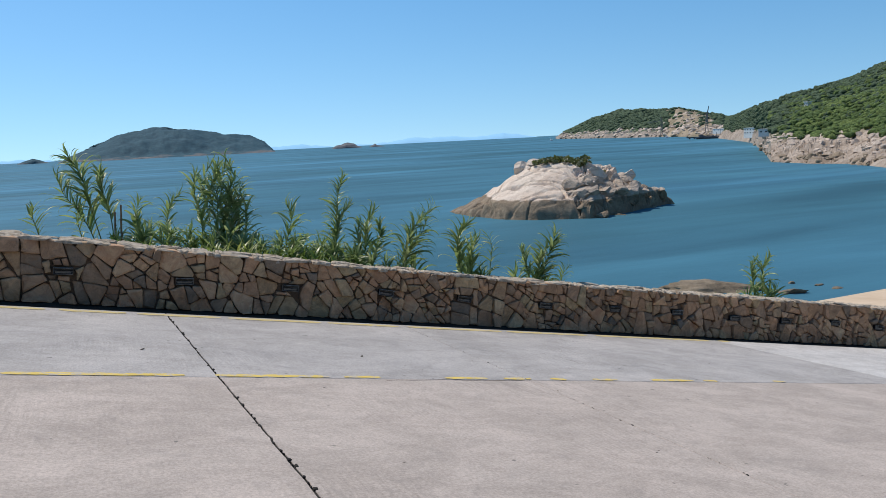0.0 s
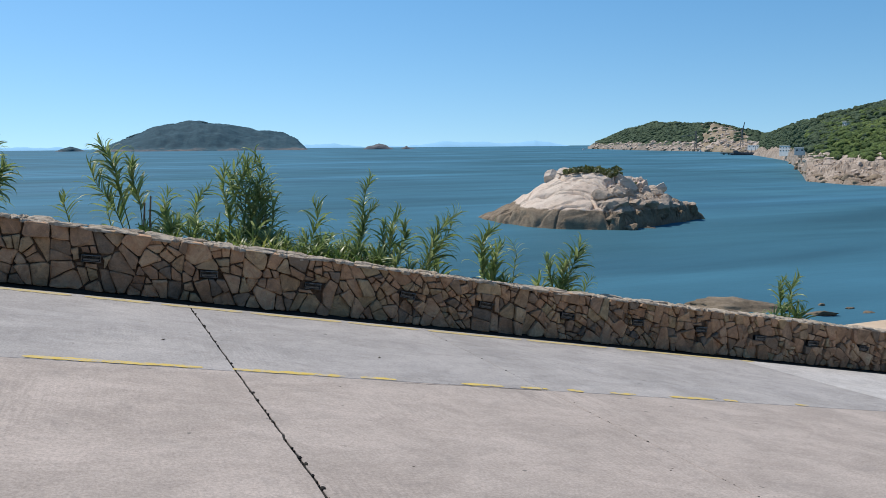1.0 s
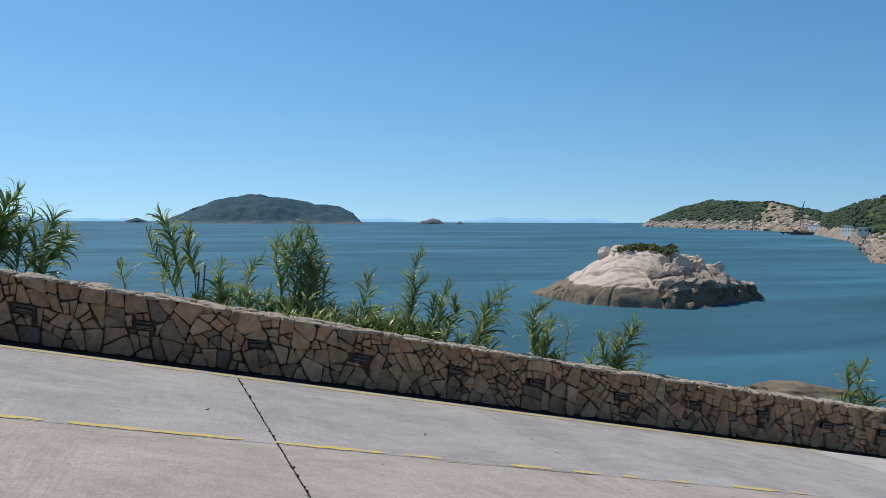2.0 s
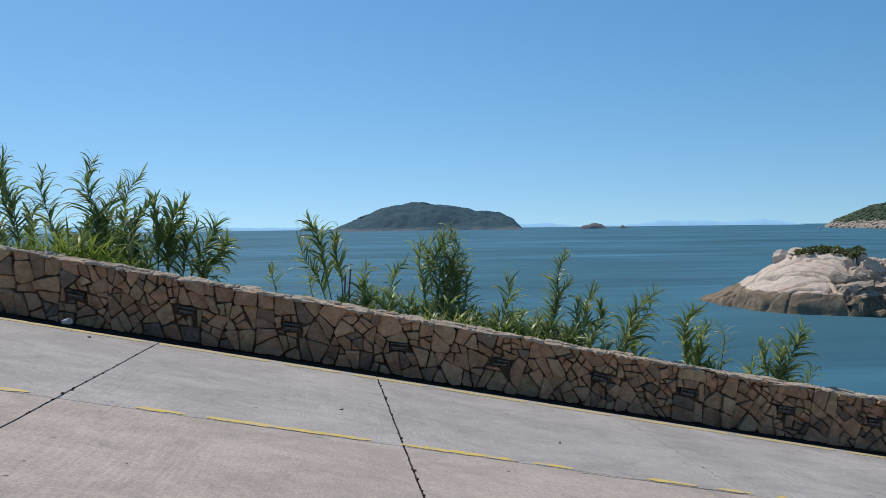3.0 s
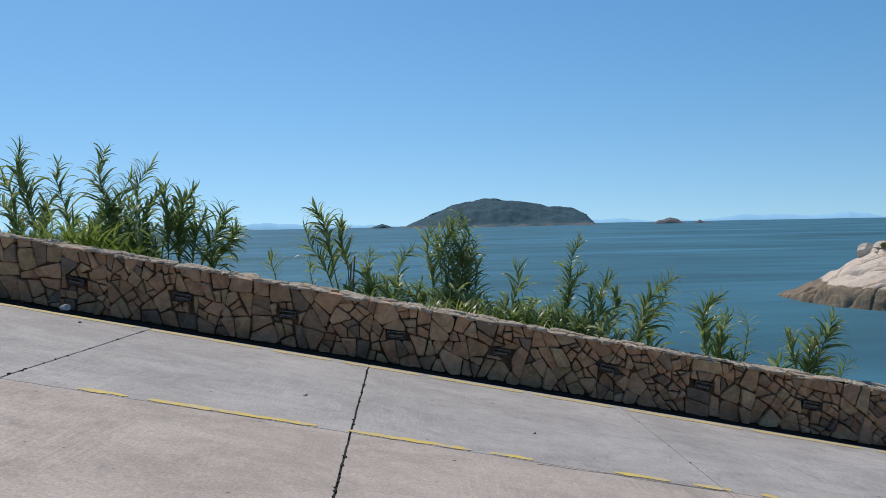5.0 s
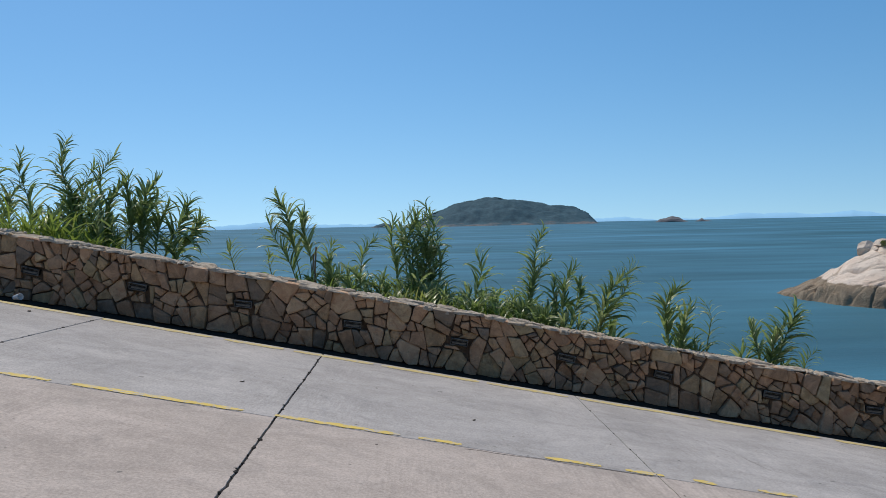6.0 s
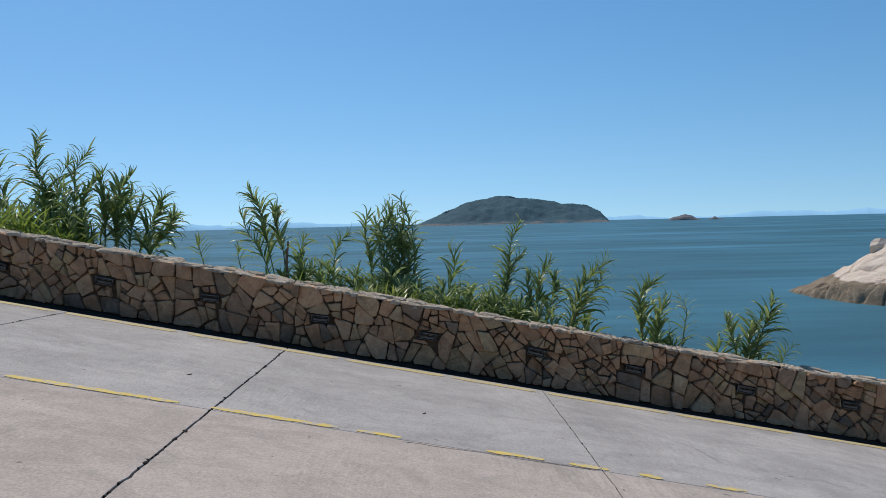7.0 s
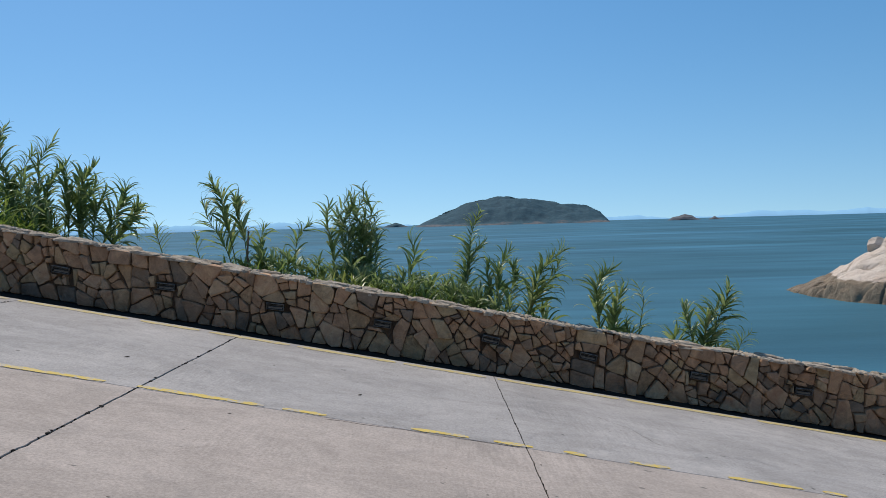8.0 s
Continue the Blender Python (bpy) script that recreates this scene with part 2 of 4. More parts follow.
def make_hill(name, green_dark, green, rock_dark, rock, z_rock, soft, scale):
    """Scrub-covered slope above a bare band of shore rock."""
    n = Nodes(name)
    p = n.position()
    g = n.ramp(n.noise(p, scale, 8, 0.75, 0.3), [(0.35, green_dark), (0.65, green)])
    r = n.ramp(n.noise(p, scale * 1.6, 8, 0.78, 0.5), [(0.36, rock_dark), (0.6, rock)])
    sep = n.add("ShaderNodeSeparateXYZ")
    n.link(n.add("ShaderNodeNewGeometry").outputs["Position"], sep.inputs[0])
    wob = n.add("ShaderNodeMath")
    wob.operation = "MULTIPLY_ADD"
    n.link(n.noise(p, scale * 0.35, 5, 0.65), wob.inputs[0])
    wob.inputs[1].default_value = soft * 3
    n.link(sep.outputs["Z"], wob.inputs[2])
    band = n.add("ShaderNodeMapRange")
    n.link(wob.outputs[0], band.inputs["Value"])
    band.inputs["From Min"].default_value, band.inputs["From Max"].default_value = z_rock + soft * 1.3, z_rock + soft * 1.7
    return n.done(n.mix(band.outputs[0], r, g), 0.85, n.bump(n.noise(p, scale * 3, 8, 0.75), 1.0, 2.0 / scale * 0.04), 0.2)


M_HILL = make_hill("headland_slope", (0.03, 0.05, 0.015), (0.08, 0.11, 0.03), (0.22, 0.16, 0.11), (0.50, 0.405, 0.325), -5.5, 7, 0.06)
M_HILL_FAR = make_hill("point_slope", (0.04, 0.065, 0.03), (0.075, 0.105, 0.045), (0.17, 0.135, 0.105), (0.37, 0.31, 0.255), -4, 15, 0.03)
M_QUARRY = make_plain("quarry_earth", [(0.3, (0.13, 0.115, 0.06)), (0.5, (0.27, 0.21, 0.14)), (0.7, (0.42, 0.34, 0.25))], 0.03, 0.9, 1.0, 1.5)
# island greens carry painted haze too: little red, raised blue
M_ISLAND = make_hill("hazed_island_slope", (0.017, 0.056, 0.080), (0.040, 0.100, 0.126), (0.05, 0.06, 0.066), (0.19, 0.175, 0.165), -13, 15, 0.035)


def make_sea():
    n = Nodes("sea_water")
    wide = n.position((0.10, 0.5, 1))
    p = n.position((0.8, 1, 1))
    drift = n.position((0.0042, 0.009, 1))
    c = n.ramp(n.noise(drift, 1.0, 1.5, 0.5, 0.6), [(0.30, (0.041, 0.120, 0.156)), (0.50, (0.052, 0.152, 0.208)), (0.70, (0.066, 0.192, 0.272))])
    streaks = n.noise(n.position((0.008, 0.045, 1)), 1.0, 7, 0.62, 0.4)
    c = n.mix(0.75, c, n.ramp(streaks, [(0.36, (0.36, 0.36, 0.37)), (0.50, (0.50, 0.50, 0.50)), (0.66, (0.66, 0.66, 0.66))]), "OVERLAY")
    rough = n.ramp(n.noise(drift, 1.3, 1.0, 0.5, 0.8), [(0.35, (0.58, 0.58, 0.58)), (0.68, (0.74, 0.74, 0.74))])
    nm = n.bump(n.noise(p, 0.9, 6, 0.65), 0.22, 0.3)
    nm = n.bump(n.noise(wide, 0.25, 4, 0.6), 0.03, 0.7, nm)
    n.done(c, rough, nm, 0.17)
    n.bsdf.inputs["IOR"].default_value = 1.33
    return n.mat


M_SEA = make_sea()


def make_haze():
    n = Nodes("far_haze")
    # air haze put into the colour: pale blue, plus a faint glow
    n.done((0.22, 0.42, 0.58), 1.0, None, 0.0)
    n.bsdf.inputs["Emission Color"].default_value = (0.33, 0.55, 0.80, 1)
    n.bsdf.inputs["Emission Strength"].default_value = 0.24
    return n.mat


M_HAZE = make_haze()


# ---- shared builders ----
def to_mesh(name, bm, material, smooth=False):
    me = bpy.data.meshes.new(name)
    bm.to_mesh(me)
    bm.free()
    me.materials.append(material)
    if smooth:
        me.polygons.foreach_set("use_smooth", [True] * len(me.polygons))
    return me


def raw_mesh(name, verts, faces, material, smooth=False):
    me = bpy.data.meshes.new(name)
    me.from_pydata(verts, [], faces)
    me.materials.append(material)
    if smooth:
        me.polygons.foreach_set("use_smooth", [True] * len(me.polygons))
    me.update()
    return me


def part(name, data, material, parent, label="", smooth=False):
    """One mesh object under a thing or a part; data is a bmesh or a mesh."""
    me = data if isinstance(data, bpy.types.Mesh) else to_mesh(name, data, material, smooth)
    ob = new(name, me)
    ob.parent = parent
    if label:
        tagged(ob, label)
    return ob


def box(bm, cx, cy, cz, sx, sy, sz, bevel=0.0, turn=None):
    m = Matrix.Translation((cx, cy, cz)) @ (turn or Matrix()) @ Matrix.Diagonal((sx, sy, sz, 1))
    made = bmesh.ops.create_cube(bm, size=1.0, matrix=m)
    if bevel:
        edges = list({e for v in made["verts"] for e in v.link_edges})
        bmesh.ops.bevel(bm, geom=edges, offset=bevel, segments=2, affect="EDGES", profile=0.6)
    return bm


def road_z(x, y):
    return -0.1927 * x - 0.039 * y


def wall_top(x):
    return 0.395 - 0.2 * x if x < 5 else -0.605 - 0.187 * (x - 5)


def fbm(x, y, z, octaves=4):
    return noise.fractal(Vector((x, y, z)), 0.9, 2.1, octaves)


FACE = 10.92  # the wall's street face


# ---- ground: one sheet from the road's bed down the slope, under the sea and out ----
def ground_z(x, y):
    bed = road_z(max(-60, min(x, 40)), max(-30, y)) - 0.32
    if y < 11.1:
        return bed + max(0, -8 - y) * 0.25
    top = wall_top(max(-60, min(x, 32)))
    if y < 13.9:
        return top - 0.22 - 0.12 * (y - 11.15) + 0.05 * fbm(x, y, 0)
    slope = top - 0.55 - 0.92 * (y - 13.9) + 0.35 * fbm(x * 0.3, y * 0.3, 2) * min(1, (y - 13.9) / 4)
    shore = 40 + 20.3 * max(0, min(1, (x - 40) / 28))
    beach = SEA + (shore - y) * (0.07 if y < shore else 0.16)
    return max(slope, max(beach, SEA - 14))


def spaced(lo, hi, near_lo, near_hi, step, grow):
    out, s = [near_lo], step
    while out[-1] < near_hi:
        out.append(out[-1] + step)
    while out[-1] < hi:
        s *= grow
        out.append(min(hi, out[-1] + s))
    s = step
    while out[0] > lo:
        s *= grow
        out.insert(0, max(lo, out[0] - s))
    return out


def make_ground():
    xs = spaced(-4900, 4900, -16, 100, 1.0, 1.35)
    ys = sorted(spaced(-4900, 4900, 9, 85, 0.75, 1.35) + [11.03, 11.2])
    verts = [(x, y, ground_z(x, y)) for y in ys for x in xs]
    w = len(xs)
    faces = [(j * w + i, j * w + i + 1, (j + 1) * w + i + 1, (j + 1) * w + i) for j in range(len(ys) - 1) for i in range(w - 1)]
    me = raw_mesh("ground", verts, faces, M_SOIL, True)
    me.materials.append(M_SAND)
    for p in me.polygons:
        if p.center.z < SEA + 2.5 and p.center.x > 30:
            p.material_index = 1
    tagged(new("ground", me), "dry grassy slope falling to a pale sand beach", "ground", kind="structure")


def make_water():
    xs = spaced(-4990, 4990, -20, 260, 20, 1.3)
    ys = spaced(-200, 4990, 20, 320, 20, 1.3)
    w = len(xs)
    verts = [(x, y, SEA) for y in ys for x in xs]
    faces = [(j * w + i, j * w + i + 1, (j + 1) * w + i + 1, (j + 1) * w + i) for j in range(len(ys) - 1) for i in range(w - 1)]
    tagged(new("water", raw_mesh("water", verts, faces, M_SEA, True)), "calm teal blue sea with faint ripples", "water", kind="structure")


make_ground()
make_water()


# ---- the road: cast slabs with open joints ----
JOINTS = [-18.4, -15.3, -12.3, -9.3, -6.25, -3.24, -0.42, 2.76, 9.35, 12.6, 16.0, 20.0, 25.0]
LEAN = {-3.24: -0.038, -0.42: -0.04, 2.76: -0.012, 9.35: -0.16}


def joint_x(k, y):
    j = JOINTS[k]
    return j + LEAN.get(j, -0.03) * (y - 6.5)


def seam_y(x):
    return 6.52 + 0.038 * x


def slab_mesh(k, y0, y1, material, gap0, gap1):
    """One slab between joints k and k+1; y0 and y1 are functions of x."""
    ends = []
    for side, gap in ((k, gap0), (k + 1, -gap1)):
        near = far = joint_x(side, 6.5)
        for _ in range(3):
            near, far = joint_x(side, y0(near)), joint_x(side, y1(far))
        ends.append((near + gap, far + gap))
    ring = [(ends[0][0], y0(ends[0][0])), (ends[1][0], y0(ends[1][0])), (ends[1][1], y1(ends[1][1])), (ends[0][1], y1(ends[0][1]))]
    cx, cy = sum(p[0] for p in ring) / 4, sum(p[1] for p in ring) / 4
    # edges broken into short lengths and slightly crumbled
    fine = []
    for (ax, ay), (bx, by) in zip(ring, ring[1:] + ring[:1]):
        n = max(2, int(math.hypot(bx - ax, by - ay) / 0.07))
        for i in range(n):
            f = i / n
            x, y = ax + (bx - ax) * f, ay + (by - ay) * f
            j = 0.007 * noise.noise(Vector((x * 3, y * 3, 3))) + 0.022 * max(0, noise.noise(Vector((x * 11, y * 11, 5))) - 0.25)
            fine.append((x + j * (1 if abs(by - ay) > abs(bx - ax) else 0), y + j * (0 if abs(by - ay) > abs(bx - ax) else 1)))
    n = len(fine)
    verts = []
    for inset, dz in ((0.0, -0.2), (0.0, -0.004), (0.003, 0.0)):
        for x, y in fine:
            d = math.hypot(cx - x, cy - y)
            px, py = x + (cx - x) / d * inset, y + (cy - y) / d * inset
            verts.append((px, py, road_z(px, py) + dz))
    faces = [(r * n + i, r * n + (i + 1) % n, (r + 1) * n + (i + 1) % n, (r + 1) * n + i) for r in range(2) for i in range(n)]
    faces.append(tuple(range(2 * n, 3 * n)))
    return raw_mesh("slab", verts, faces, material)


def make_road():
    bed_v = [(x, y, road_z(x, y) - 0.009) for x, y in ((-18, -8), (25, -8), (25, 10.2), (-18, 10.2))]
    road = new("road", raw_mesh("road", bed_v, [(0, 1, 2, 3)], M_JOINT))
    tagged(road, "sloping concrete road with cracked joints and worn yellow lines", "road", kind="structure")
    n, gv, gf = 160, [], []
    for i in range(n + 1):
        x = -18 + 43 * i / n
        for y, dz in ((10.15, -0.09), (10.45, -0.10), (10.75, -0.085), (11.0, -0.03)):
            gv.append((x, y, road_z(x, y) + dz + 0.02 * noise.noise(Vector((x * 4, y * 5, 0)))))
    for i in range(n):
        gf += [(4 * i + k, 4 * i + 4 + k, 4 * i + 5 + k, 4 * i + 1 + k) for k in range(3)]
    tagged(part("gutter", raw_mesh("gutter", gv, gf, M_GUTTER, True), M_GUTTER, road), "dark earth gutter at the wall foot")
    for k in range(len(JOINTS) - 1):
        g0 = 0.0045 if JOINTS[k] == 2.76 else 0.008
        g1 = 0.0045 if JOINTS[k + 1] == 2.76 else 0.008
        outer = M_ROAD_PALE if JOINTS[k] > 9 else M_ROAD_OUT
        part("slab", slab_mesh(k, lambda x: seam_y(x) + 0.004, lambda x: 10.30 + 0.004 * x, outer, g0, g1), outer, road)
        part("slab", slab_mesh(k, lambda x: -0.8, lambda x: seam_y(x) - 0.004, M_ROAD_IN, g0, g1), M_ROAD_IN, road)
        part("slab", slab_mesh(k, lambda x: -7.9, lambda x: -0.81, M_ROAD_IN, g0, g1), M_ROAD_IN, road)
    return road


ROAD = make_road()


def joint_dirt():
    """Clods and bits of moss caught in the joints."""
    r = random.Random(17)
    verts, faces = [], []
    for k in range(150):
        side, y = r.choice((5, 5, 6, 6, 6, 7)), r.uniform(2.0, 10.1)
        x = joint_x(side, y) + r.gauss(0, 0.006)
        size = r.choice((0.006, 0.008, 0.011, 0.016)) * (1.0 if side != 7 else 0.6)
        b, n = len(verts), 7
        for ring, (rad, z) in enumerate(((1.0, -0.006), (0.8, 0.35), (0.3, 0.6))):
            for i in range(n):
                a = 6.283 * i / n
                rr = size * rad * r.uniform(0.7, 1.3)
                verts.append((x + rr * math.cos(a), y + 1.6 * rr * math.sin(a), road_z(x, y) + (z * size if ring else -0.006)))
        faces += [(b + q * n + i, b + q * n + (i + 1) % n, b + (q + 1) * n + (i + 1) % n, b + (q + 1) * n + i) for q in range(2) for i in range(n)]
        faces.append(tuple(b + 2 * n + i for i in range(n)))
    tagged(part("joint_dirt", raw_mesh("joint_dirt", verts, faces, M_JOINT), M_JOINT, ROAD), kind="stuff")


joint_dirt()


def stripe(x0, x1, y_of, width, material):
    """A painted dash with ragged edges, lying on the slabs."""
    n = max(4, int((x1 - x0) / 0.05))
    verts, faces = [], []
    for i in range(n + 1):
        x = x0 + (x1 - x0) * i / n
        end = min(1, 0.55 + 0.25 * min(i, n - i))
        w = width * end
        for s in (-1, 1):
            y = y_of(x) + s * w / 2 + 0.022 * noise.noise(Vector((x * 7, s * 5, width))) + 0.024 * noise.noise(Vector((x * 30, s * 3, 1)))
            verts.append((x, y, road_z(x, y) + 0.004))
    for i in range(n):
        faces.append((2 * i, 2 * i + 2, 2 * i + 3, 2 * i + 1))
    ob = part("yellow_dash", raw_mesh("yellow_dash", verts, faces, material), material, ROAD)
    return ob


for a, b in ((-6.9, -5.3), (-5.1, -4.2), (-3.72, -3.46), (-2.64, -2.24), (-2.08, -0.70), (-0.44, 0.59), (0.74, 1.10), (1.80, 2.28), (2.49, 2.82), (3.08, 3.27), (3.64, 3.98), (4.48, 5.12), (5.3, 5.5), (6.5, 6.7)):
    stripe(a, b, lambda x: seam_y(x) + 0.065, 0.095, M_YELLOW)
EDGE = [(-9.0, -6.2), (-6.0, -3.5), (-3.36, -1.95), (-1.8, -1.05), (-0.92, 0.1), (0.2, 1.45), (1.55, 2.6), (2.75, 4.3), (4.4, 5.9), (6.1, 8.6), (8.8, 9.1)]
for a, b in EDGE:
    stripe(a, b, lambda x: 10.13 + 0.006 * max(0, -x - 1) ** 1.6 + 0.010 * max(0, x - 3) ** 1.5, 0.155, M_PALE)


def crack(points, width):
    """A hairline crack in the concrete, wandering between the given places."""
    path = []
    for (ax, ay), (bx, by) in zip(points, points[1:]):
        n = max(3, int(math.hypot(bx - ax, by - ay) / 0.06))
        path += [(ax + (bx - ax) * i / n, ay + (by - ay) * i / n) for i in range(n)]
    path.append(points[-1])
    verts, faces = [], []
    for k, (x, y) in enumerate(path):
        d = Vector(path[min(k + 1, len(path) - 1)]) - Vector(path[max(k - 1, 0)])
        side = Vector((-d.y, d.x)).normalized()
        mid = Vector((x, y)) + side * 0.022 * noise.noise(Vector((x * 6, y * 6, 9)))
        w = width * (0.5 + 0.6 * abs(noise.noise(Vector((x * 11, y * 11, 2)))))
        for s in (-1, 1):
            q = mid + side * w * s
            verts.append((q.x, q.y, road_z(q.x, q.y) + 0.002))
    faces = [(2 * i, 2 * i + 2, 2 * i + 3, 2 * i + 1) for i in range(len(path) - 1)]
    part("crack", raw_mesh("crack", verts, faces, M_JOINT), M_JOINT, ROAD)


crack([(1.12, 6.5), (1.8, 6.56), (2.7, 6.6)], 0.006)
crack([(-3.2, 4.1), (-2.75, 4.4)], 0.004)
crack([(3.7, 8.6), (4.0, 8.2), (4.15, 7.6)], 0.003)


# ---- the parapet wall of rubble stone ----
rng = random.Random(7)
LAMPS = [-9.05, -7.58, -6.12, -4.64, -3.18, -1.74, -0.24, 1.23, 2.72, 4.06, 5.59, 7.03, 8.43, 9.85, 11.2, 12.61, 13.95, 15.4]


def lamp_v(x):
    return 0.40 + 0.02 * math.sin(x * 3.1)


def wall_height(x):
    return wall_top(x) - road_z(x, FACE) - 0.015


def clip(poly, nx, ny, d):
    """The part of a polygon where nx*x + ny*y <= d."""
    out = []
    for (ax, ay), (bx, by) in zip(poly, poly[1:] + poly[:1]):
        sa, sb = nx * ax + ny * ay - d, nx * bx + ny * by - d
        if sa <= 0:
            out.append((ax, ay))
        if sa * sb < 0:
            f = sa / (sa - sb)
            out.append((ax + (bx - ax) * f, ay + (by - ay) * f))
    return out


def area(poly):
    return 0.5 * sum(a[0] * b[1] - b[0] * a[1] for a, b in zip(poly, poly[1:] + poly[:1]))


def compact(poly):
    """How blocky a polygon is: 1 for a disc, near 0 for a splinter."""
    around = sum(math.hypot(b[0] - a[0], b[1] - a[1]) for a, b in zip(poly, poly[1:] + poly[:1]))
    return 12.57 * area(poly) / around ** 2


def split_stone(poly, goal):
    """Break a block along slanting lines until its pieces are as small as their own goal."""
    a = area(poly)
    if a < goal or len(poly) < 3:
        return [poly]
    cu, cv = sum(p[0] for p in poly) / len(poly), sum(p[1] for p in poly) / len(poly)
    suu = sum((p[0] - cu) ** 2 for p in poly)
    svv = sum((p[1] - cv) ** 2 for p in poly)
    suv = sum((p[0] - cu) * (p[1] - cv) for p in poly)
    axis = 0.5 * math.atan2(2 * suv, suu - svv)
    best, halves = 0.0, []
    for _ in range(7):
        turn = axis + rng.gauss(0, 0.4)
        nx, ny = math.cos(turn), math.sin(turn)
        ends = [nx * p[0] + ny * p[1] for p in poly]
        d = min(ends) + (max(ends) - min(ends)) * rng.uniform(0.28, 0.72)
        two = [clip(poly, nx, ny, d), clip(poly, -nx, -ny, -d)]
        if min(len(h) for h in two) < 3 or min(area(h) for h in two) < 0.006:
            continue
        worth = min(compact(h) for h in two) * rng.uniform(0.8, 1.2)
        if worth > best:
            best, halves = worth, two
    if not halves:
        return [poly]
    out = []
    for h in halves:
        own = goal if rng.random() < 0.55 else rng.choice((0.018, 0.026, 0.04, 0.06, 0.08, 0.11))
        out += split_stone(h, own)
    return out


def rubble(x0, x1):
    """Angular random rubble: slanting bays of the wall, broken into large and small stones."""
    out = []
    u, lean = x0, rng.uniform(-0.25, 0.25)
    while u < x1:
        step, next_lean = rng.uniform(0.45, 1.15), rng.uniform(-0.3, 0.3)
        right = u + step
        bay = [(u - lean, -0.04), (right - next_lean, -0.04), (right + next_lean, wall_height(right)), (u + lean, wall_height(u))]
        out += split_stone(bay, rng.choice((0.03, 0.05, 0.07, 0.095)))
        u, lean = right, next_lean
    warped = []
    for poly in out:
        ring = []
        for pu, pv in poly:
            inside = min(1, pv / 0.12, (wall_height(pu) - pv) / 0.12) if pv > 0 else 0
            du = 0.055 * noise.noise(Vector((pu * 3.1, pv * 3.1, 1)))
            dv = 0.055 * noise.noise(Vector((pu * 3.1, pv * 3.1, 8))) * max(0, inside)
            ring.append((pu + du, pv + dv))
        warped.append(ring)
    return warped


def stone_cells(x0, x1):
    """Uneven angular rubble round the lamps; u along the wall, v up from the road."""
    raw = rubble(x0, x1)
    cells = []
    for poly in raw:
        cu = sum(p[0] for p in poly) / len(poly)
        lx = min(LAMPS, key=lambda q: abs(q - cu))
        lv = lamp_v(lx)
        lo, hi = lv - 0.062, lv + 0.062
        if max(p[0] for p in poly) > lx - 0.14 and min(p[0] for p in poly) < lx + 0.14 and max(p[1] for p in poly) > lo and min(p[1] for p in poly) < hi:
            # cut back beside, below or above the lamp, whichever leaves most
            sides = [clip(poly, nx, ny, d) for nx, ny, d in ((1, 0, lx - 0.14), (-1, 0, -lx - 0.14), (0, 1, lo), (0, -1, -hi))]
            sides = [s for s in sides if len(s) >= 3 and area(s) > 0.003]
            if sides:
                cells.append(max(sides, key=area))
        else:
            cells.append(poly)
    return cells


def stone_mesh(poly):
    """A stone with rough, rounded arrises standing proud of the mortar; origin at its middle."""
    cu, cv = sum(p[0] for p in poly) / len(poly), sum(p[1] for p in poly) / len(poly)
    # sharp corners are broken off, long sides bent a little
    blunt = []
    for k, b in enumerate(poly):
        a, c = Vector(poly[k - 1]), Vector(poly[(k + 1) % len(poly)])
        v = Vector(b)
        la, lc = (a - v).length, (c - v).length
        if la < 0.012 or lc < 0.012:
            blunt.append(tuple(v))
            continue
        cosine = (a - v).dot(c - v) / (la * lc)
        cut = (0.20 if cosine > 0.5 else 0.13 if cosine > 0.1 else 0.07) * min(la, lc) * rng.uniform(0.3, 1.6)
        blunt += [tuple(v + (a - v) / la * cut), tuple(v + (c - v) / lc * cut)]
    poly = blunt
    pts = []
    for k, (a, b) in enumerate(zip(poly, poly[1:] + poly[:1])):
        if math.hypot(b[0] - a[0], b[1] - a[1]) < 0.012:
            continue
        pts.append((a[0], a[1], rng.uniform(-0.004, 0.012)))
        if math.hypot(b[0] - a[0], b[1] - a[1]) > 0.13:
            for f in (rng.uniform(0.2, 0.42), rng.uniform(0.58, 0.8)):
                pts.append((a[0] + (b[0] - a[0]) * f, a[1] + (b[1] - a[1]) * f, rng.uniform(-0.009, 0.008)))
    if len(pts) < 3:
        return None, None
    z0 = road_z(cu, FACE)
    proud = rng.uniform(-0.01, 0.065)
    tu, tv = rng.uniform(-0.17, 0.17), rng.uniform(-0.20, 0.14)
    gap = rng.uniform(-0.003, 0.012)
    verts = []
    for inset, depth in ((gap, 0.14), (gap + 0.001, 0.012 - proud), (gap + 0.007, -proud), (gap + 0.03, -proud - 0.004)):
        for u, v, s in pts:
            du, dv = u - cu, v - cv
            r = math.hypot(du, dv)
            f = max(0.25, (r - inset - s) / r)
            x, zz = cu + du * f, cv + dv * f
            jit = rng.uniform(-0.005, 0.005)
            tilt = (tu * du + tv * dv) * f if depth < 0 else 0
            verts.append((x - cu, depth + tilt + jit, zz - cv + (road_z(x, FACE) - z0)))
    n = len(pts)
    faces = [(r * n + i, r * n + (i + 1) % n, (r + 1) * n + (i + 1) % n, (r + 1) * n + i) for r in range(3) for i in range(n)]
    faces.append(tuple(range(3 * n, 4 * n)))
    return raw_mesh("stone", verts, faces, M_STONE), (cu, FACE + 0.03, cv + z0)


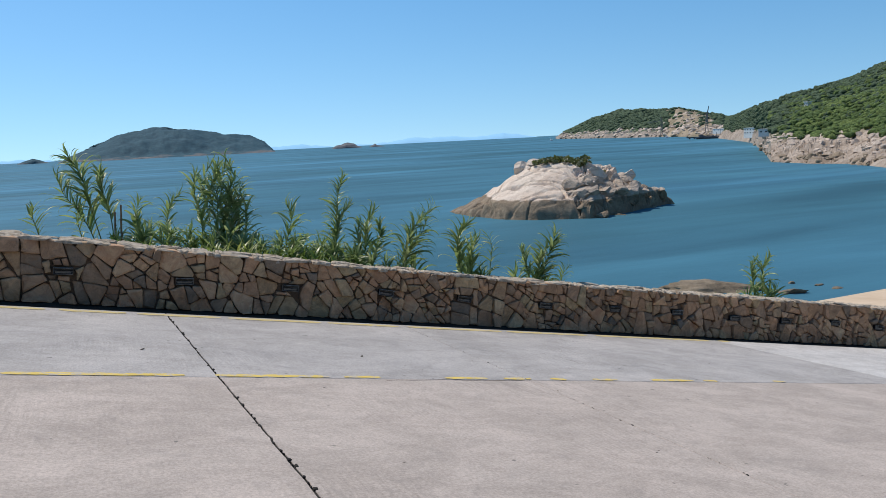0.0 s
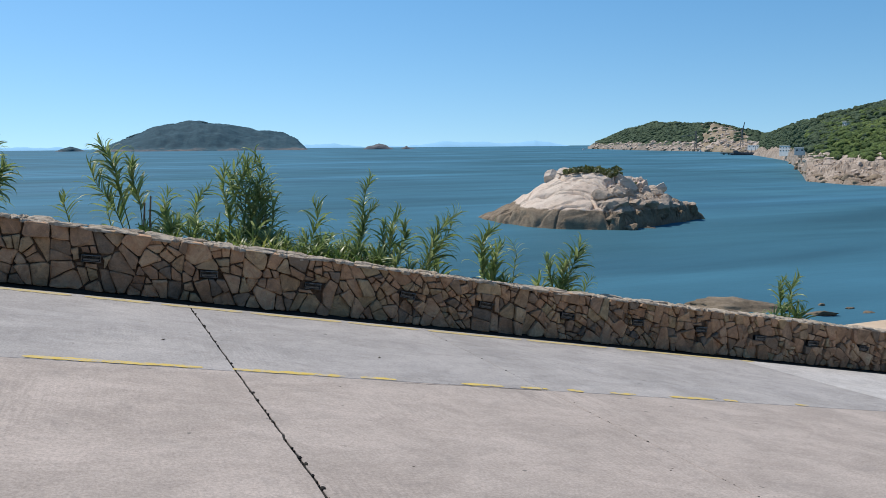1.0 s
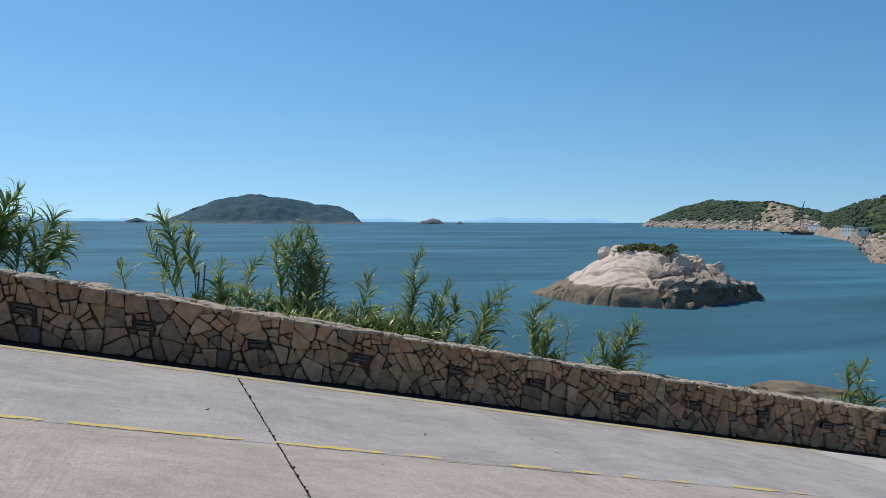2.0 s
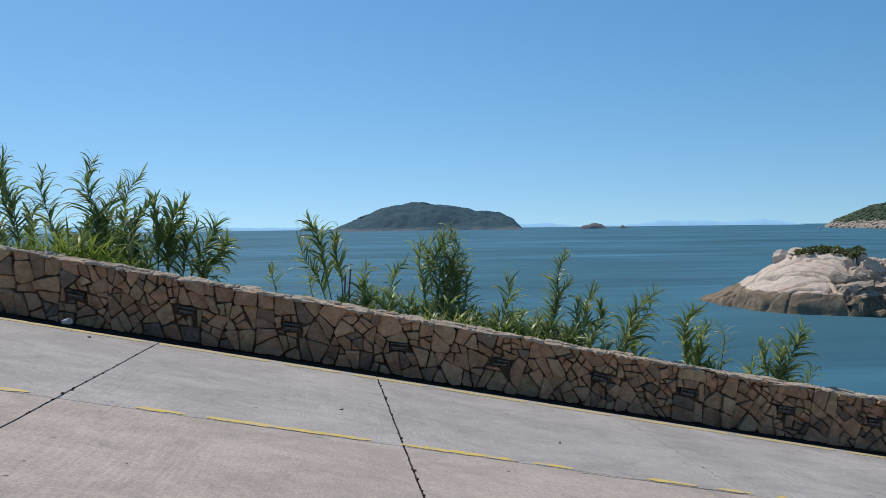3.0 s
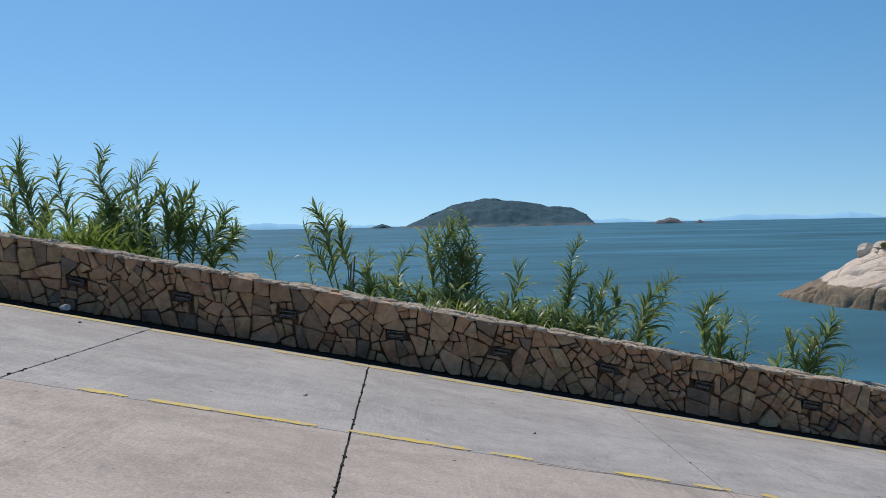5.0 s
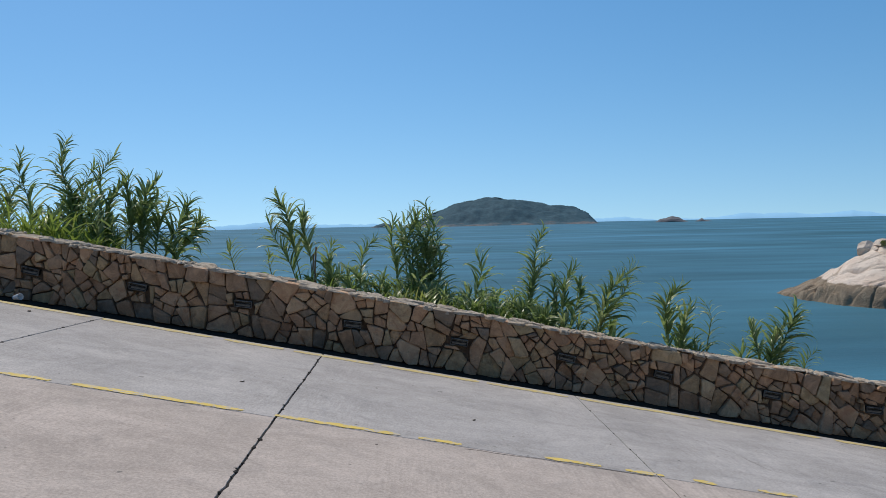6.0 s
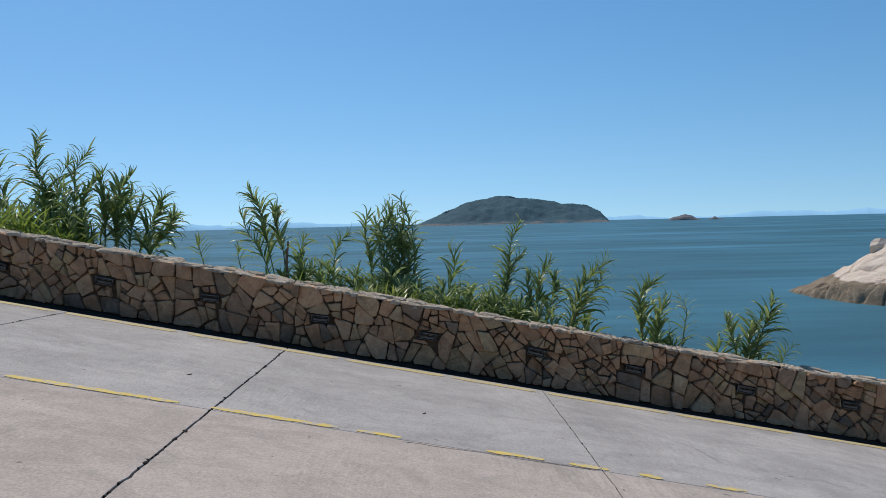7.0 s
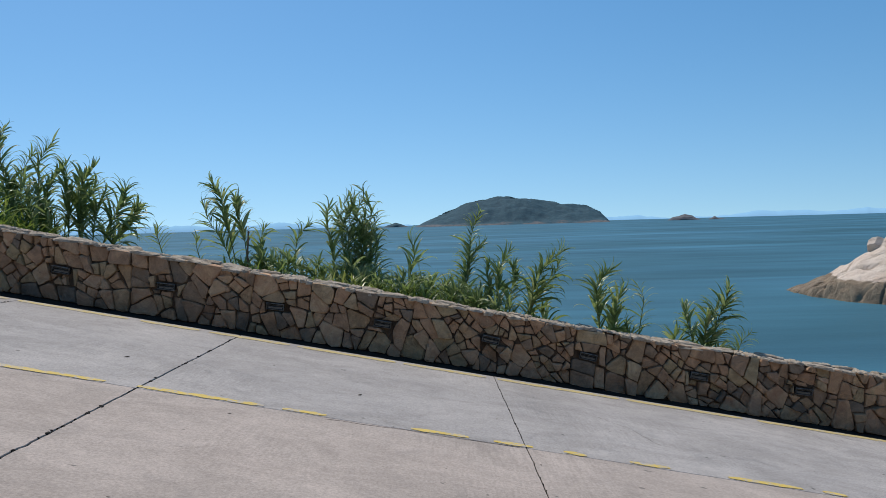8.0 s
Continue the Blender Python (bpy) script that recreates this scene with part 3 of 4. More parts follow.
def make_wall():
    lo, hi, back = -15.0, 27.0, 11.36
    verts, faces = [], []
    n = 84
    for i in range(n + 1):
        x = lo + (hi - lo) * i / n
        t, b = wall_top(x) - 0.045, road_z(x, FACE) - 0.3
        verts += [(x, FACE + 0.065, b), (x, FACE + 0.065, t), (x, back, t), (x, back, b)]
    for i in range(n):
        a, c = 4 * i, 4 * i + 4
        faces += [(a, a + 1, c + 1, c), (a + 1, a + 2, c + 2, c + 1), (a + 2, a + 3, c + 3, c + 2)]
    faces += [(0, 3, 2, 1), (4 * n, 4 * n + 1, 4 * n + 2, 4 * n + 3)]
    wall = new("wall_north", raw_mesh("wall_north", verts, faces, M_MORTAR))
    return tagged(wall, "low brown rubble stone parapet wall with rough top", "wall", kind="structure")


WALL = make_wall()


# ---- recessed lamps in the wall ----
def make_lamp():
    lamp = new("wall_lamp")
    tagged(lamp, "small dark recessed step light with grey metal hood in stone wall", "lamp", group="lights along the wall")
    bm = bmesh.new()
    box(bm, 0, 0.055, 0, 0.27, 0.10, 0.10, 0.004)
    part("housing", bm, M_DARK, lamp)
    bm = bmesh.new()
    box(bm, 0, -0.022, 0.050, 0.285, 0.055, 0.012, 0.004)
    box(bm, 0, -0.008, -0.050, 0.285, 0.03, 0.008, 0.002)
    box(bm, -0.138, -0.008, 0, 0.009, 0.03, 0.092, 0.002)
    box(bm, 0.138, -0.008, 0, 0.009, 0.03, 0.092, 0.002)
    rim = part("frame", bm, M_LAMP, lamp, "weathered grey metal frame")
    bm = bmesh.new()
    box(bm, 0, 0.002, -0.018, 0.23, 0.006, 0.04, 0.002)
    part("diffuser", bm, M_GLASS, lamp)
    for z in (0.028, -0.002):
        bm = bmesh.new()
        box(bm, 0, -0.010, z, 0.268, 0.020, 0.004, 0.0015, Matrix.Rotation(radians(28), 4, "X"))
        part("louvre", bm, M_LAMP, rim)
    return lamp


def lamp_pose(x):
    return pose(x, FACE + 0.0, road_z(x, FACE) + lamp_v(x), 0, math.degrees(math.atan(0.195)) + 4 * math.sin(x * 5), 0)


LAMP = make_lamp()
LAMP.matrix_basis = lamp_pose(LAMPS[0]) @ Matrix.Diagonal((0.84, 1, 0.84, 1))
for lx in LAMPS[1:]:
    copy_thing(LAMP, lamp_pose(lx))


# ---- reeds behind the wall ----
def leaf_mesh(width, rise, droop, twist):
    """A long stiff blade of unit length with a folded midrib, bending over towards its tip; base along +x."""
    verts, faces, n = [], [], 7
    x = z = 0.0
    ang = radians(rise)
    for i in range(n + 1):
        f = i / n
        w = width * (0.7 + 1.2 * f) if f < 0.25 else width * (1 - ((f - 0.25) / 0.75) ** 1.35)
        side = math.sin(twist * f)
        for s in (-1, 0, 1):
            verts.append((x, s * w * 0.5, z + abs(s) * w * 0.22 + s * w * 0.5 * side))
        x += math.cos(ang) / n
        z += math.sin(ang) / n
        ang -= radians(droop) / n * (0.1 + 2.7 * f * f)
    for i in range(n):
        for s in (0, 1):
            a = 3 * i + s
            faces.append((a, a + 3, a + 4, a + 1))
    return raw_mesh("leaf", verts, faces, M_LEAF, True)


LEAVES = [leaf_mesh(0.106 + 0.012 * (k % 3), 52 + 5 * (k % 4), 85 + 15 * k, (-1) ** k * 0.7) for k in range(8)]


def reed(bx, by, bz, tx, tz, leaf=0.42, count=24, bend=0.5, spread=1.0, bare=0.25, kind="tall green reed with long arching leaves behind the wall"):
    """A cane from its foot to its tip, with alternate leaves; origin at the foot."""
    thing = new("reed_plant")
    thing.location = (bx, by, bz)
    tagged(thing, kind, "reed", group="reeds behind the wall")
    dy = rng.uniform(-0.18, 0.12)
    h = tz - bz
    sway = rng.uniform(-0.06, 0.06) * h
    hook = rng.choice((-1, 1, 1)) * rng.uniform(0.5, 1.5) * h

    def at(f):
        lean = (tx - bx - hook * 0.12) * (f ** (1 + 2 * bend)) + sway * math.sin(math.pi * f) + hook * max(0, f - 0.72) ** 1.5
        return Vector((lean, dy * f * f, h * (f - 0.10 * bend * abs(tx - bx) * f ** 3)))

    verts, faces, n = [], [], 12
    for i in range(n + 1):
        p = at(i / n * 0.93)
        rad = 0.012 * (1 - 0.75 * i / n)
        for k in range(5):
            a = 2 * math.pi * k / 5
            verts.append((p.x + rad * math.cos(a), p.y + rad * math.sin(a), p.z))
    for i in range(n):
        for k in range(5):
            faces.append((5 * i + k, 5 * i + (k + 1) % 5, 5 * i + 5 + (k + 1) % 5, 5 * i + 5 + k))
    part("stem", raw_mesh("stem", verts, faces, M_STEM, True), M_STEM, thing)
    plane = rng.uniform(-40, 40)
    count = int(count * 2.05)
    for i in range(count):
        f = bare + (0.94 - bare) * (i / max(1, count - 1)) ** 0.75
        p = at(f)
        ahead = (at(min(1, f + 0.03)) - at(f - 0.03)).normalized()
        turn = rng.gauss(0 if hook > 0 else 180, 55) if rng.random() < 0.3 else plane + (180 if i % 2 else 0) + rng.gauss(0, 26)
        size = leaf * (1.04 - 0.15 * max(0, f - 0.8) / 0.2) * (0.62 + 0.55 * math.sin(math.pi * min(1, 0.18 + 0.8 * f))) * rng.uniform(0.55, 1.2)
        lift = 8 - 26 * max(0, f - 0.78) / 0.22 + rng.gauss(0, 13)
        tip = ahead.to_track_quat("Z", "X").to_matrix().to_4x4()
        ob = part("leaf", LEAVES[(i + rng.randrange(5)) % 8], M_LEAF, thing)
        ob.matrix_basis = Matrix.Translation(p) @ tip @ Euler((0, 0, radians(turn))).to_matrix().to_4x4() @ Euler((rng.uniform(-0.5, 0.5), radians(lift), 0)).to_matrix().to_4x4() @ Matrix.Diagonal((size, size * spread, size, 1))
    return thing


# foot x, foot y, tip x, tip z, leaf length, leaves, bare share of the cane
WEST = [(-8.12, 12.98, -7.46, 2.48, 0.45, 27), (-6.63, 13.10, -6.96, 2.65, 0.38, 30), (-6.46, 13.22, -7.14, 2.26, 0.36, 24), (-6.20, 12.98, -6.42, 3.04, 0.38, 39), (-6.07, 13.10, -5.84, 2.23, 0.38, 27), (-5.72, 13.22, -5.88, 2.77, 0.38, 33), (-4.96, 12.98, -5.01, 2.97, 0.38, 36), (-4.85, 13.10, -4.60, 2.56, 0.38, 30), (-4.65, 13.22, -4.30, 2.75, 0.40, 36), (-4.09, 12.98, -4.09, 2.33, 0.38, 33), (-3.88, 13.10, -3.57, 2.27, 0.45, 39), (-3.67, 13.22, -3.10, 1.87, 0.47, 39), (-3.69, 12.98, -3.43, 1.81, 0.42, 33)]
MIDDLE = [(-1.19, 12.73, -1.61, 1.95, 0.38, 36, 0.42), (-1.10, 12.70, -1.17, 1.67, 0.38, 27, 0.42), (-1.97, 11.60, -2.03, 1.19, 0.25, 12), (-1.46, 11.65, -1.49, 1.03, 0.21, 9), (-0.63, 12.20, -0.65, 1.15, 0.32, 18), (-0.24, 12.60, -0.02, 1.21, 0.32, 24), (0.23, 12.90, 0.24, 1.51, 0.36, 30), (0.51, 13.10, 0.57, 1.70, 0.34, 26), (0.69, 13.20, 0.78, 1.80, 0.36, 26), (0.62, 13.00, 0.67, 1.58, 0.34, 24), (0.78, 12.90, 0.84, 1.38, 0.34, 24), (0.58, 12.95, 0.63, 1.66, 0.36, 26), (0.72, 13.05, 0.80, 1.68, 0.36, 26), (0.66, 12.85, 0.70, 1.30, 0.36, 26), (0.45, 12.90, 0.38, 1.35, 0.36, 24), (0.92, 13.00, 1.02, 1.30, 0.34, 24), (0.90, 12.80, 0.97, 1.10, 0.36, 21), (1.48, 12.40, 1.60, 0.90, 0.36, 21)]
EAST = [(2.35, 12.60, 2.71, 1.36, 0.31, 50), (2.77, 12.40, 2.79, 0.50, 0.32, 18), (3.00, 12.45, 3.19, 0.71, 0.36, 39), (3.32, 11.75, 3.90, 0.75, 0.36, 39), (4.44, 11.75, 4.59, 0.42, 0.36, 39), (4.94, 11.80, 4.99, 0.14, 0.25, 18), (5.81, 11.80, 5.64, -0.19, 0.32, 24), (5.98, 11.75, 6.31, 0.08, 0.36, 39), (6.43, 11.75, 6.73, -0.64, 0.25, 12), (11.30, 11.80, 11.15, -0.95, 0.32, 24), (11.61, 11.90, 11.71, -0.95, 0.34, 33)]
for row in (WEST, MIDDLE, EAST):
    for fx, fy, tx, tz, size, many, *clear in row:
        reed(fx, fy, ground_z(fx, fy) - 0.03, tx, tz, size, many, rng.uniform(0.3, 0.7), rng.uniform(0.85, 1.15), clear[0] if clear else 0.2)
        if many > 34:
            # a shorter cane from the same root
            sx, cut = rng.uniform(-0.16, 0.16), rng.uniform(0.68, 0.88)
            z = ground_z(fx + sx, fy) - 0.03
            reed(fx + sx, fy + rng.uniform(-0.1, 0.2), z, tx + sx * 1.5, z + (tz - z) * cut, size, int(many * 0.75), rng.uniform(0.3, 0.8), rng.uniform(0.85, 1.15), 0.15)


def undergrowth(x0, x1, height, many, label):
    """A low thicket of blades and small leaves along the back of the wall."""
    verts, faces = [], []
    for _ in range(many):
        x, y = rng.uniform(x0, x1), rng.uniform(11.5, 13.0)
        edge = min(1, 0.35 + 2.2 * min(x - x0, x1 - x) / (x1 - x0))
        h = height * edge * rng.uniform(0.45, 1.1)
        a, lean, w = rng.uniform(0, 6.283), rng.uniform(0.3, 1.1), rng.uniform(0.010, 0.022)
        z = ground_z(x, y) + rng.uniform(-0.03, 0.45) * h
        base = len(verts)
        for i in range(5):
            f = i / 4
            out = lean * h * f ** 1.7
            ww = w * (0.6 + 1.2 * f if f < 0.4 else 1.8 * (1 - f))
            px, py, pz = x + math.cos(a) * out, y + math.sin(a) * out, z + h * 0.75 * (f - 0.35 * lean * f ** 2.4)
            verts += [(px - math.sin(a) * ww, py + math.cos(a) * ww, pz), (px + math.sin(a) * ww, py - math.cos(a) * ww, pz)]
        for i in range(4):
            b = base + 2 * i
            faces.append((b, b + 1, b + 3, b + 2))
    tagged(new("undergrowth", raw_mesh("undergrowth", verts, faces, M_BLADE, True)), label, "grass", kind="stuff")


def thicket(x0, x1, y0, y1, low, high, many, label):
    """Short young reeds standing close together."""
    for _ in range(many):
        x, y = rng.uniform(x0, x1), rng.uniform(y0, y1)
        z = ground_z(x, y) - 0.02
        h = rng.uniform(low, high)
        reed(x, y, z, x + rng.uniform(-0.22, 0.22), z + h, rng.uniform(0.28, 0.40), rng.randint(11, 17), rng.uniform(0.3, 0.8), rng.uniform(0.8, 1.2), 0.1, label)


YOUNG = "short young green reed behind the wall"
thicket(-5.7, -3.9, 12.4, 13.3, 0.7, 1.2, 15, YOUNG)
thicket(-6.6, -3.2, 12.2, 13.3, 0.45, 0.8, 8, YOUNG)
thicket(-1.0, 0.3, 12.0, 12.9, 0.4, 0.68, 14, YOUNG)
thicket(0.3, 1.0, 12.3, 13.0, 0.4, 0.75, 12, YOUNG)
thicket(1.0, 2.5, 12.0, 12.8, 0.4, 0.68, 24, YOUNG)
thicket(2.4, 3.8, 11.8, 12.4, 0.35, 0.6, 9, YOUNG)
thicket(4.2, 6.2, 11.7, 12.1, 0.25, 0.45, 7, YOUNG)
thicket(11.1, 11.7, 11.7, 12.0, 0.3, 0.5, 4, YOUNG)
undergrowth(-5.75, -3.9, 0.75, 700, "dense bright green thicket of grass behind the wall")
undergrowth(-7.4, -3.0, 0.40, 700, "low green grass along the back of the wall")
undergrowth(-1.5, 0.4, 0.40, 550, "low green grass along the back of the wall")
undergrowth(0.0, 1.5, 0.50, 600, "dense green grass along the back of the wall")
undergrowth(0.9, 2.6, 0.50, 600, "dark green bushy grass along the back of the wall")
undergrowth(2.4, 4.2, 0.32, 500, "thin green grass along the back of the wall")
undergrowth(4.2, 6.7, 0.26, 300, "sparse grass tufts along the back of the wall")
undergrowth(10.6, 11.9, 0.30, 200, "small grass tuft behind the wall")


def dry_stalk(x, y, h):
    """A broken brown cane standing among the reeds."""
    thing = new("dry_stalk")
    thing.matrix_basis = pose(x, y, ground_z(x, y) - 0.03, 0, 4, 0)
    tagged(thing, "broken dry brown cane among the reeds", "reed")
    bm = bmesh.new()
    for i in range(4):
        bmesh.ops.create_cone(bm, cap_ends=True, segments=7, radius1=0.017 - 0.001 * i, radius2=0.0155 - 0.001 * i, depth=h / 4, matrix=Matrix.Translation((0.006 * math.sin(i * 2), 0, h * (i + 0.5) / 4)))
        bmesh.ops.create_cone(bm, cap_ends=True, segments=7, radius1=0.019, radius2=0.019, depth=0.012, matrix=Matrix.Translation((0, 0, h * (i + 1) / 4 - 0.02)))
    part("cane", bm, M_STALK, thing)


dry_stalk(-0.98, 12.3, 0.85)
dry_stalk(-1.06, 12.6, 0.75)


# ---- rocks ----
def boulder_mesh(name, size, seed, material, rough=0.16, cuts=13, level=3):
    """A weathered block: a ball cut by random planes into facets, with worn arrises."""
    r = random.Random(seed)
    bm = bmesh.new()
    bmesh.ops.create_icosphere(bm, subdivisions=level, radius=1.0)
    planes = [(Vector((r.uniform(-1, 1), r.uniform(-1, 1), r.uniform(-0.7, 1))).normalized(), r.uniform(0.42, 0.78)) for _ in range(cuts)]
    off = r.uniform(0, 90)
    for v in bm.verts:
        for nrm, d in planes:
            k = v.co.dot(nrm) - d
            if k > 0:
                v.co -= nrm * k
        v.co *= 1.25 + rough * 0.6 * noise.noise(v.co * 1.9 + Vector((off, 0, 0))) + rough * 0.5 * noise.noise(v.co * 5.1 + Vector((0, off, 0)))
        v.co = Vector((v.co.x * size[0], v.co.y * size[1], v.co.z * size[2]))
    return to_mesh(name, bm, material, False)


def join_rocks(name, items, material, level=2):
    """Many blocks joined in one mesh; items are (place, size, seed)."""
    verts, faces = [], []
    for place, size, seed in items:
        me = boulder_mesh("tmp", size, seed, material, level=level)
        turn = Euler((0, 0, random.Random(seed).uniform(0, 6.28))).to_matrix()
        b = len(verts)
        verts += [tuple(turn @ v.co + Vector(place)) for v in me.vertices]
        faces += [tuple(i + b for i in p.vertices) for p in me.polygons]
        bpy.data.meshes.remove(me)
    return raw_mesh(name, verts, faces, material)


# ---- the islet in the bay ----
IX, IY = 110.6, 176.1  # its middle
ALONG = Vector((0.84, -0.54))  # its long axis, roughly square to the line of sight
ACROSS = Vector((0.54, 0.84))
HUMP = [(-30.8, -0.4), (-26, 1.5), (-20, 4.1), (-16, 6.6), (-11.4, 9.4), (-6.5, 11.4), (1.3, 12.3), (6.2, 11.8), (9, 10.8), (11.9, 9.2), (16, 7.0), (24, 3.8), (28.5, 1.2), (30.2, -0.6)]

FRONT = [(-31, 0), (-29.6, -1.5), (-26, -9.0), (-20.5, -17.5), (-12, -25.5), (-5, -28.5), (7, -29.0), (14, -21.5), (22, -9.5), (28, -0.6), (30, 0)]


def ridge(profile, s):
    for (a, ha), (b, hb) in zip(profile, profile[1:]):
        if s <= b:
            f = max(0.0, (s - a) / (b - a))
            f = f * f * (3 - 2 * f) * 0.5 + f * 0.5
            return ha + (hb - ha) * f
    return profile[-1][1]


def blocks_at(s, w, scale, high):
    """Broken rock: each joint-bounded block stands higher or lower and leans its own way, with a cleft between."""
    near, points = noise.voronoi(Vector((s * scale, w * scale, 0.5)))
    c = points[0]
    lean = ((s * scale - c.x) * noise.noise(c * 9.1) + (w * scale - c.y) * noise.noise(c * 6.3)) * 1.5
    cleft = -max(0, 0.10 - (near[1] - near[0])) / 0.10
    return high * (0.55 * noise.noise(c * 13.7) + lean + 0.5 * cleft)


def islet_height(s, w):
    top = ridge(HUMP, s)
    tip = max(0.02, 1 - (abs(s) / 29.5) ** 2.2) ** 0.6
    front = min(-0.6, ridge(FRONT, s))
    spine = 0.2 * front
    edge = front if w < spine else spine + 15 * tip
    t = 1 - (w - spine) / (edge - spine)
    t += 0.05 * noise.noise(Vector((s * 0.12, w * 0.05, 2)))
    if t <= 0:
        body = -14 * -t
    elif w < spine:
        face = min(1, t / 0.10) ** 0.6
        low = min(top * 0.62, 4.4 * tip ** 0.5)
        body = low * face + max(0, top - low) * math.sin(math.pi / 2 * min(1, max(0, t - 0.13) / 0.87)) ** 1.1
    else:
        body = top * min(1, t * 1.6) ** 0.6
    rough = 0.12
    crack = 0.0
    if s > 3 + 7 * noise.noise(Vector((w * 0.13, s * 0.06, 7))):
        crack = blocks_at(s, w, 0.21, 2.6) + blocks_at(s + 40, w, 0.5, 0.9)
        rough = 0.35
    elif t > 0:
        crack = blocks_at(s * 0.6, w, 0.10, 0.7) + (blocks_at(s, w + 20, 0.16, 0.6) if t < 0.16 else 0)
    bands = -0.9 * max(0, 0.07 - abs(noise.noise(Vector((s * 0.05, w * 0.16, 6))))) / 0.07
    bands -= 1.0 * max(0, 0.05 - abs(noise.noise(Vector((s * 0.11 + w * 0.05, w * 0.09 - s * 0.05, 16))))) / 0.05
    big = 0.7 * fbm(s * 0.07, w * 0.09, 4) + rough * fbm(s * 0.4, w * 0.4, 8)
    return max(-3.0, body + bands + (crack + big) * min(1, max(0.1, body / 3)))


def islet_point(s, w, up=0.0):
    p = Vector((IX, IY)) + ALONG * s + ACROSS * w
    return Vector((p.x, p.y, SEA + islet_height(s, w) + up))


def make_islet():
    islet = new("rock_islet")
    tagged(islet, "pale granite islet with dark tide band standing in the sea", "rock islet")
    ns, nw = 300, 200
    verts, faces = [], []
    for j in range(nw + 1):
        for i in range(ns + 1):
            verts.append(tuple(islet_point(-33 + 66 * i / ns, -31 + 44 * j / nw)))
    for j in range(nw):
        for i in range(ns):
            a = j * (ns + 1) + i
            faces.append((a, a + 1, a + ns + 2, a + ns + 1))
    me = raw_mesh("slab", verts, faces, M_SLAB, True)
    me.materials.append(M_BOULDER)
    for p in me.polygons:
        s, w = -33 + 66 * ((p.index % ns) + 0.5) / ns, -31 + 44 * (p.index // ns + 0.5) / nw
        if s > 3 + 7 * noise.noise(Vector((w * 0.13, s * 0.06, 7))):
            p.use_smooth = False
            p.material_index = 1 if p.center.z < SEA + 8.5 + 2.0 * noise.noise(p.center * 0.2) else 0
    part("slab", me, M_SLAB, islet, "smooth pale pink granite slab, broken into dark blocks on one flank")
    r = random.Random(3)
    count = 0
    while count < 60:
        s, w = r.uniform(3, 29), r.uniform(-28, -2)
        if s < 6 and w > -16:
            continue
        h = islet_height(s, w)
        if h < -1.2 or h > 9.5:
            continue
        k = r.choice((0.7, 1.0, 1.4, 1.9, 2.6)) * (0.75 if s > 20 else 1)
        part("boulder", boulder_mesh("boulder", (k * r.uniform(1, 1.5), k * r.uniform(0.8, 1.1), k * r.uniform(0.6, 0.9)), 100 + count, M_BOULDER), M_BOULDER, islet).matrix_basis = Matrix.Translation(islet_point(s, w, -k * 0.05)) @ Euler((r.uniform(-0.3, 0.3), r.uniform(-0.3, 0.3), r.uniform(0, 6.28))).to_matrix().to_4x4()
        count += 1
    for s, w, k in ((-9.4, -6.5, 2.0), (-7.8, -6.5, 1.5), (-6.2, -6.5, 1.4), (9.5, -13.0, 1.9), (14.0, -8.0, 1.8), (17.5, -6.0, 1.8)):
        part("boulder", boulder_mesh("boulder", (k * 1.2, k, k * 0.9), int(200 + s * 10), M_SLAB, level=3), M_SLAB, islet, "pale granite block").matrix_basis = Matrix.Translation(islet_point(s, w, k * 0.55))
    return islet


def scrub(name, centres, material, label, blades=26):
    """Low bushes of many small leaf-like faces."""
    r = random.Random(11)
    verts, faces = [], []
    for c, size in centres:
        for _ in range(blades):
            d = Vector((r.gauss(0, 1), r.gauss(0, 1), abs(r.gauss(0, 0.7)))).normalized() * r.uniform(0.5, 1.0)
            p = c + Vector((d.x * size, d.y * size, d.z * size * 0.75))
            t = Vector((r.uniform(-1, 1), r.uniform(-1, 1), r.uniform(-0.4, 1))).normalized() * size * r.uniform(0.25, 0.5)
            u = t.cross(Vector((r.uniform(-1, 1), r.uniform(-1, 1), r.uniform(-1, 1)))).normalized() * size * r.uniform(0.12, 0.3)
            b = len(verts)
            verts += [tuple(p - t), tuple(p + u), tuple(p + t), tuple(p - u)]
            faces.append((b, b + 1, b + 2, b + 3))
    tagged(new(name, raw_mesh(name, verts, faces, material)), label, "bushes", kind="stuff")


make_islet()
sr = random.Random(5)
tufts = []
for _ in range(150):
    s, w = sr.uniform(-6, 7.5), sr.uniform(-10, -2)
    tufts.append((islet_point(s, w, 0.5), sr.uniform(0.6, 1.5)))
for _ in range(50):
    s, w = sr.gauss(9.4, 1.3), sr.gauss(-9.5, 0.9)
    tufts.append((islet_point(s, w, 0.1), sr.uniform(0.3, 0.7)))
scrub("scrub", tufts, M_SCRUB, "dark green scrub on the crown of the islet")

# rocks at the beach
def flat_rock(x, y, sx, sy, sz, seed, label, turn=0.0):
    ob = new("beach_rock", boulder_mesh("beach_rock", (sx, sy, sz), seed, M_LOWROCK, 0.3, 12, 4))
    ob.matrix_basis = pose(x, y, SEA - 0.05, 0, 0, turn)
    ob.data.polygons.foreach_set("use_smooth", [True] * len(ob.data.polygons))
    tagged(ob, label, "rock")


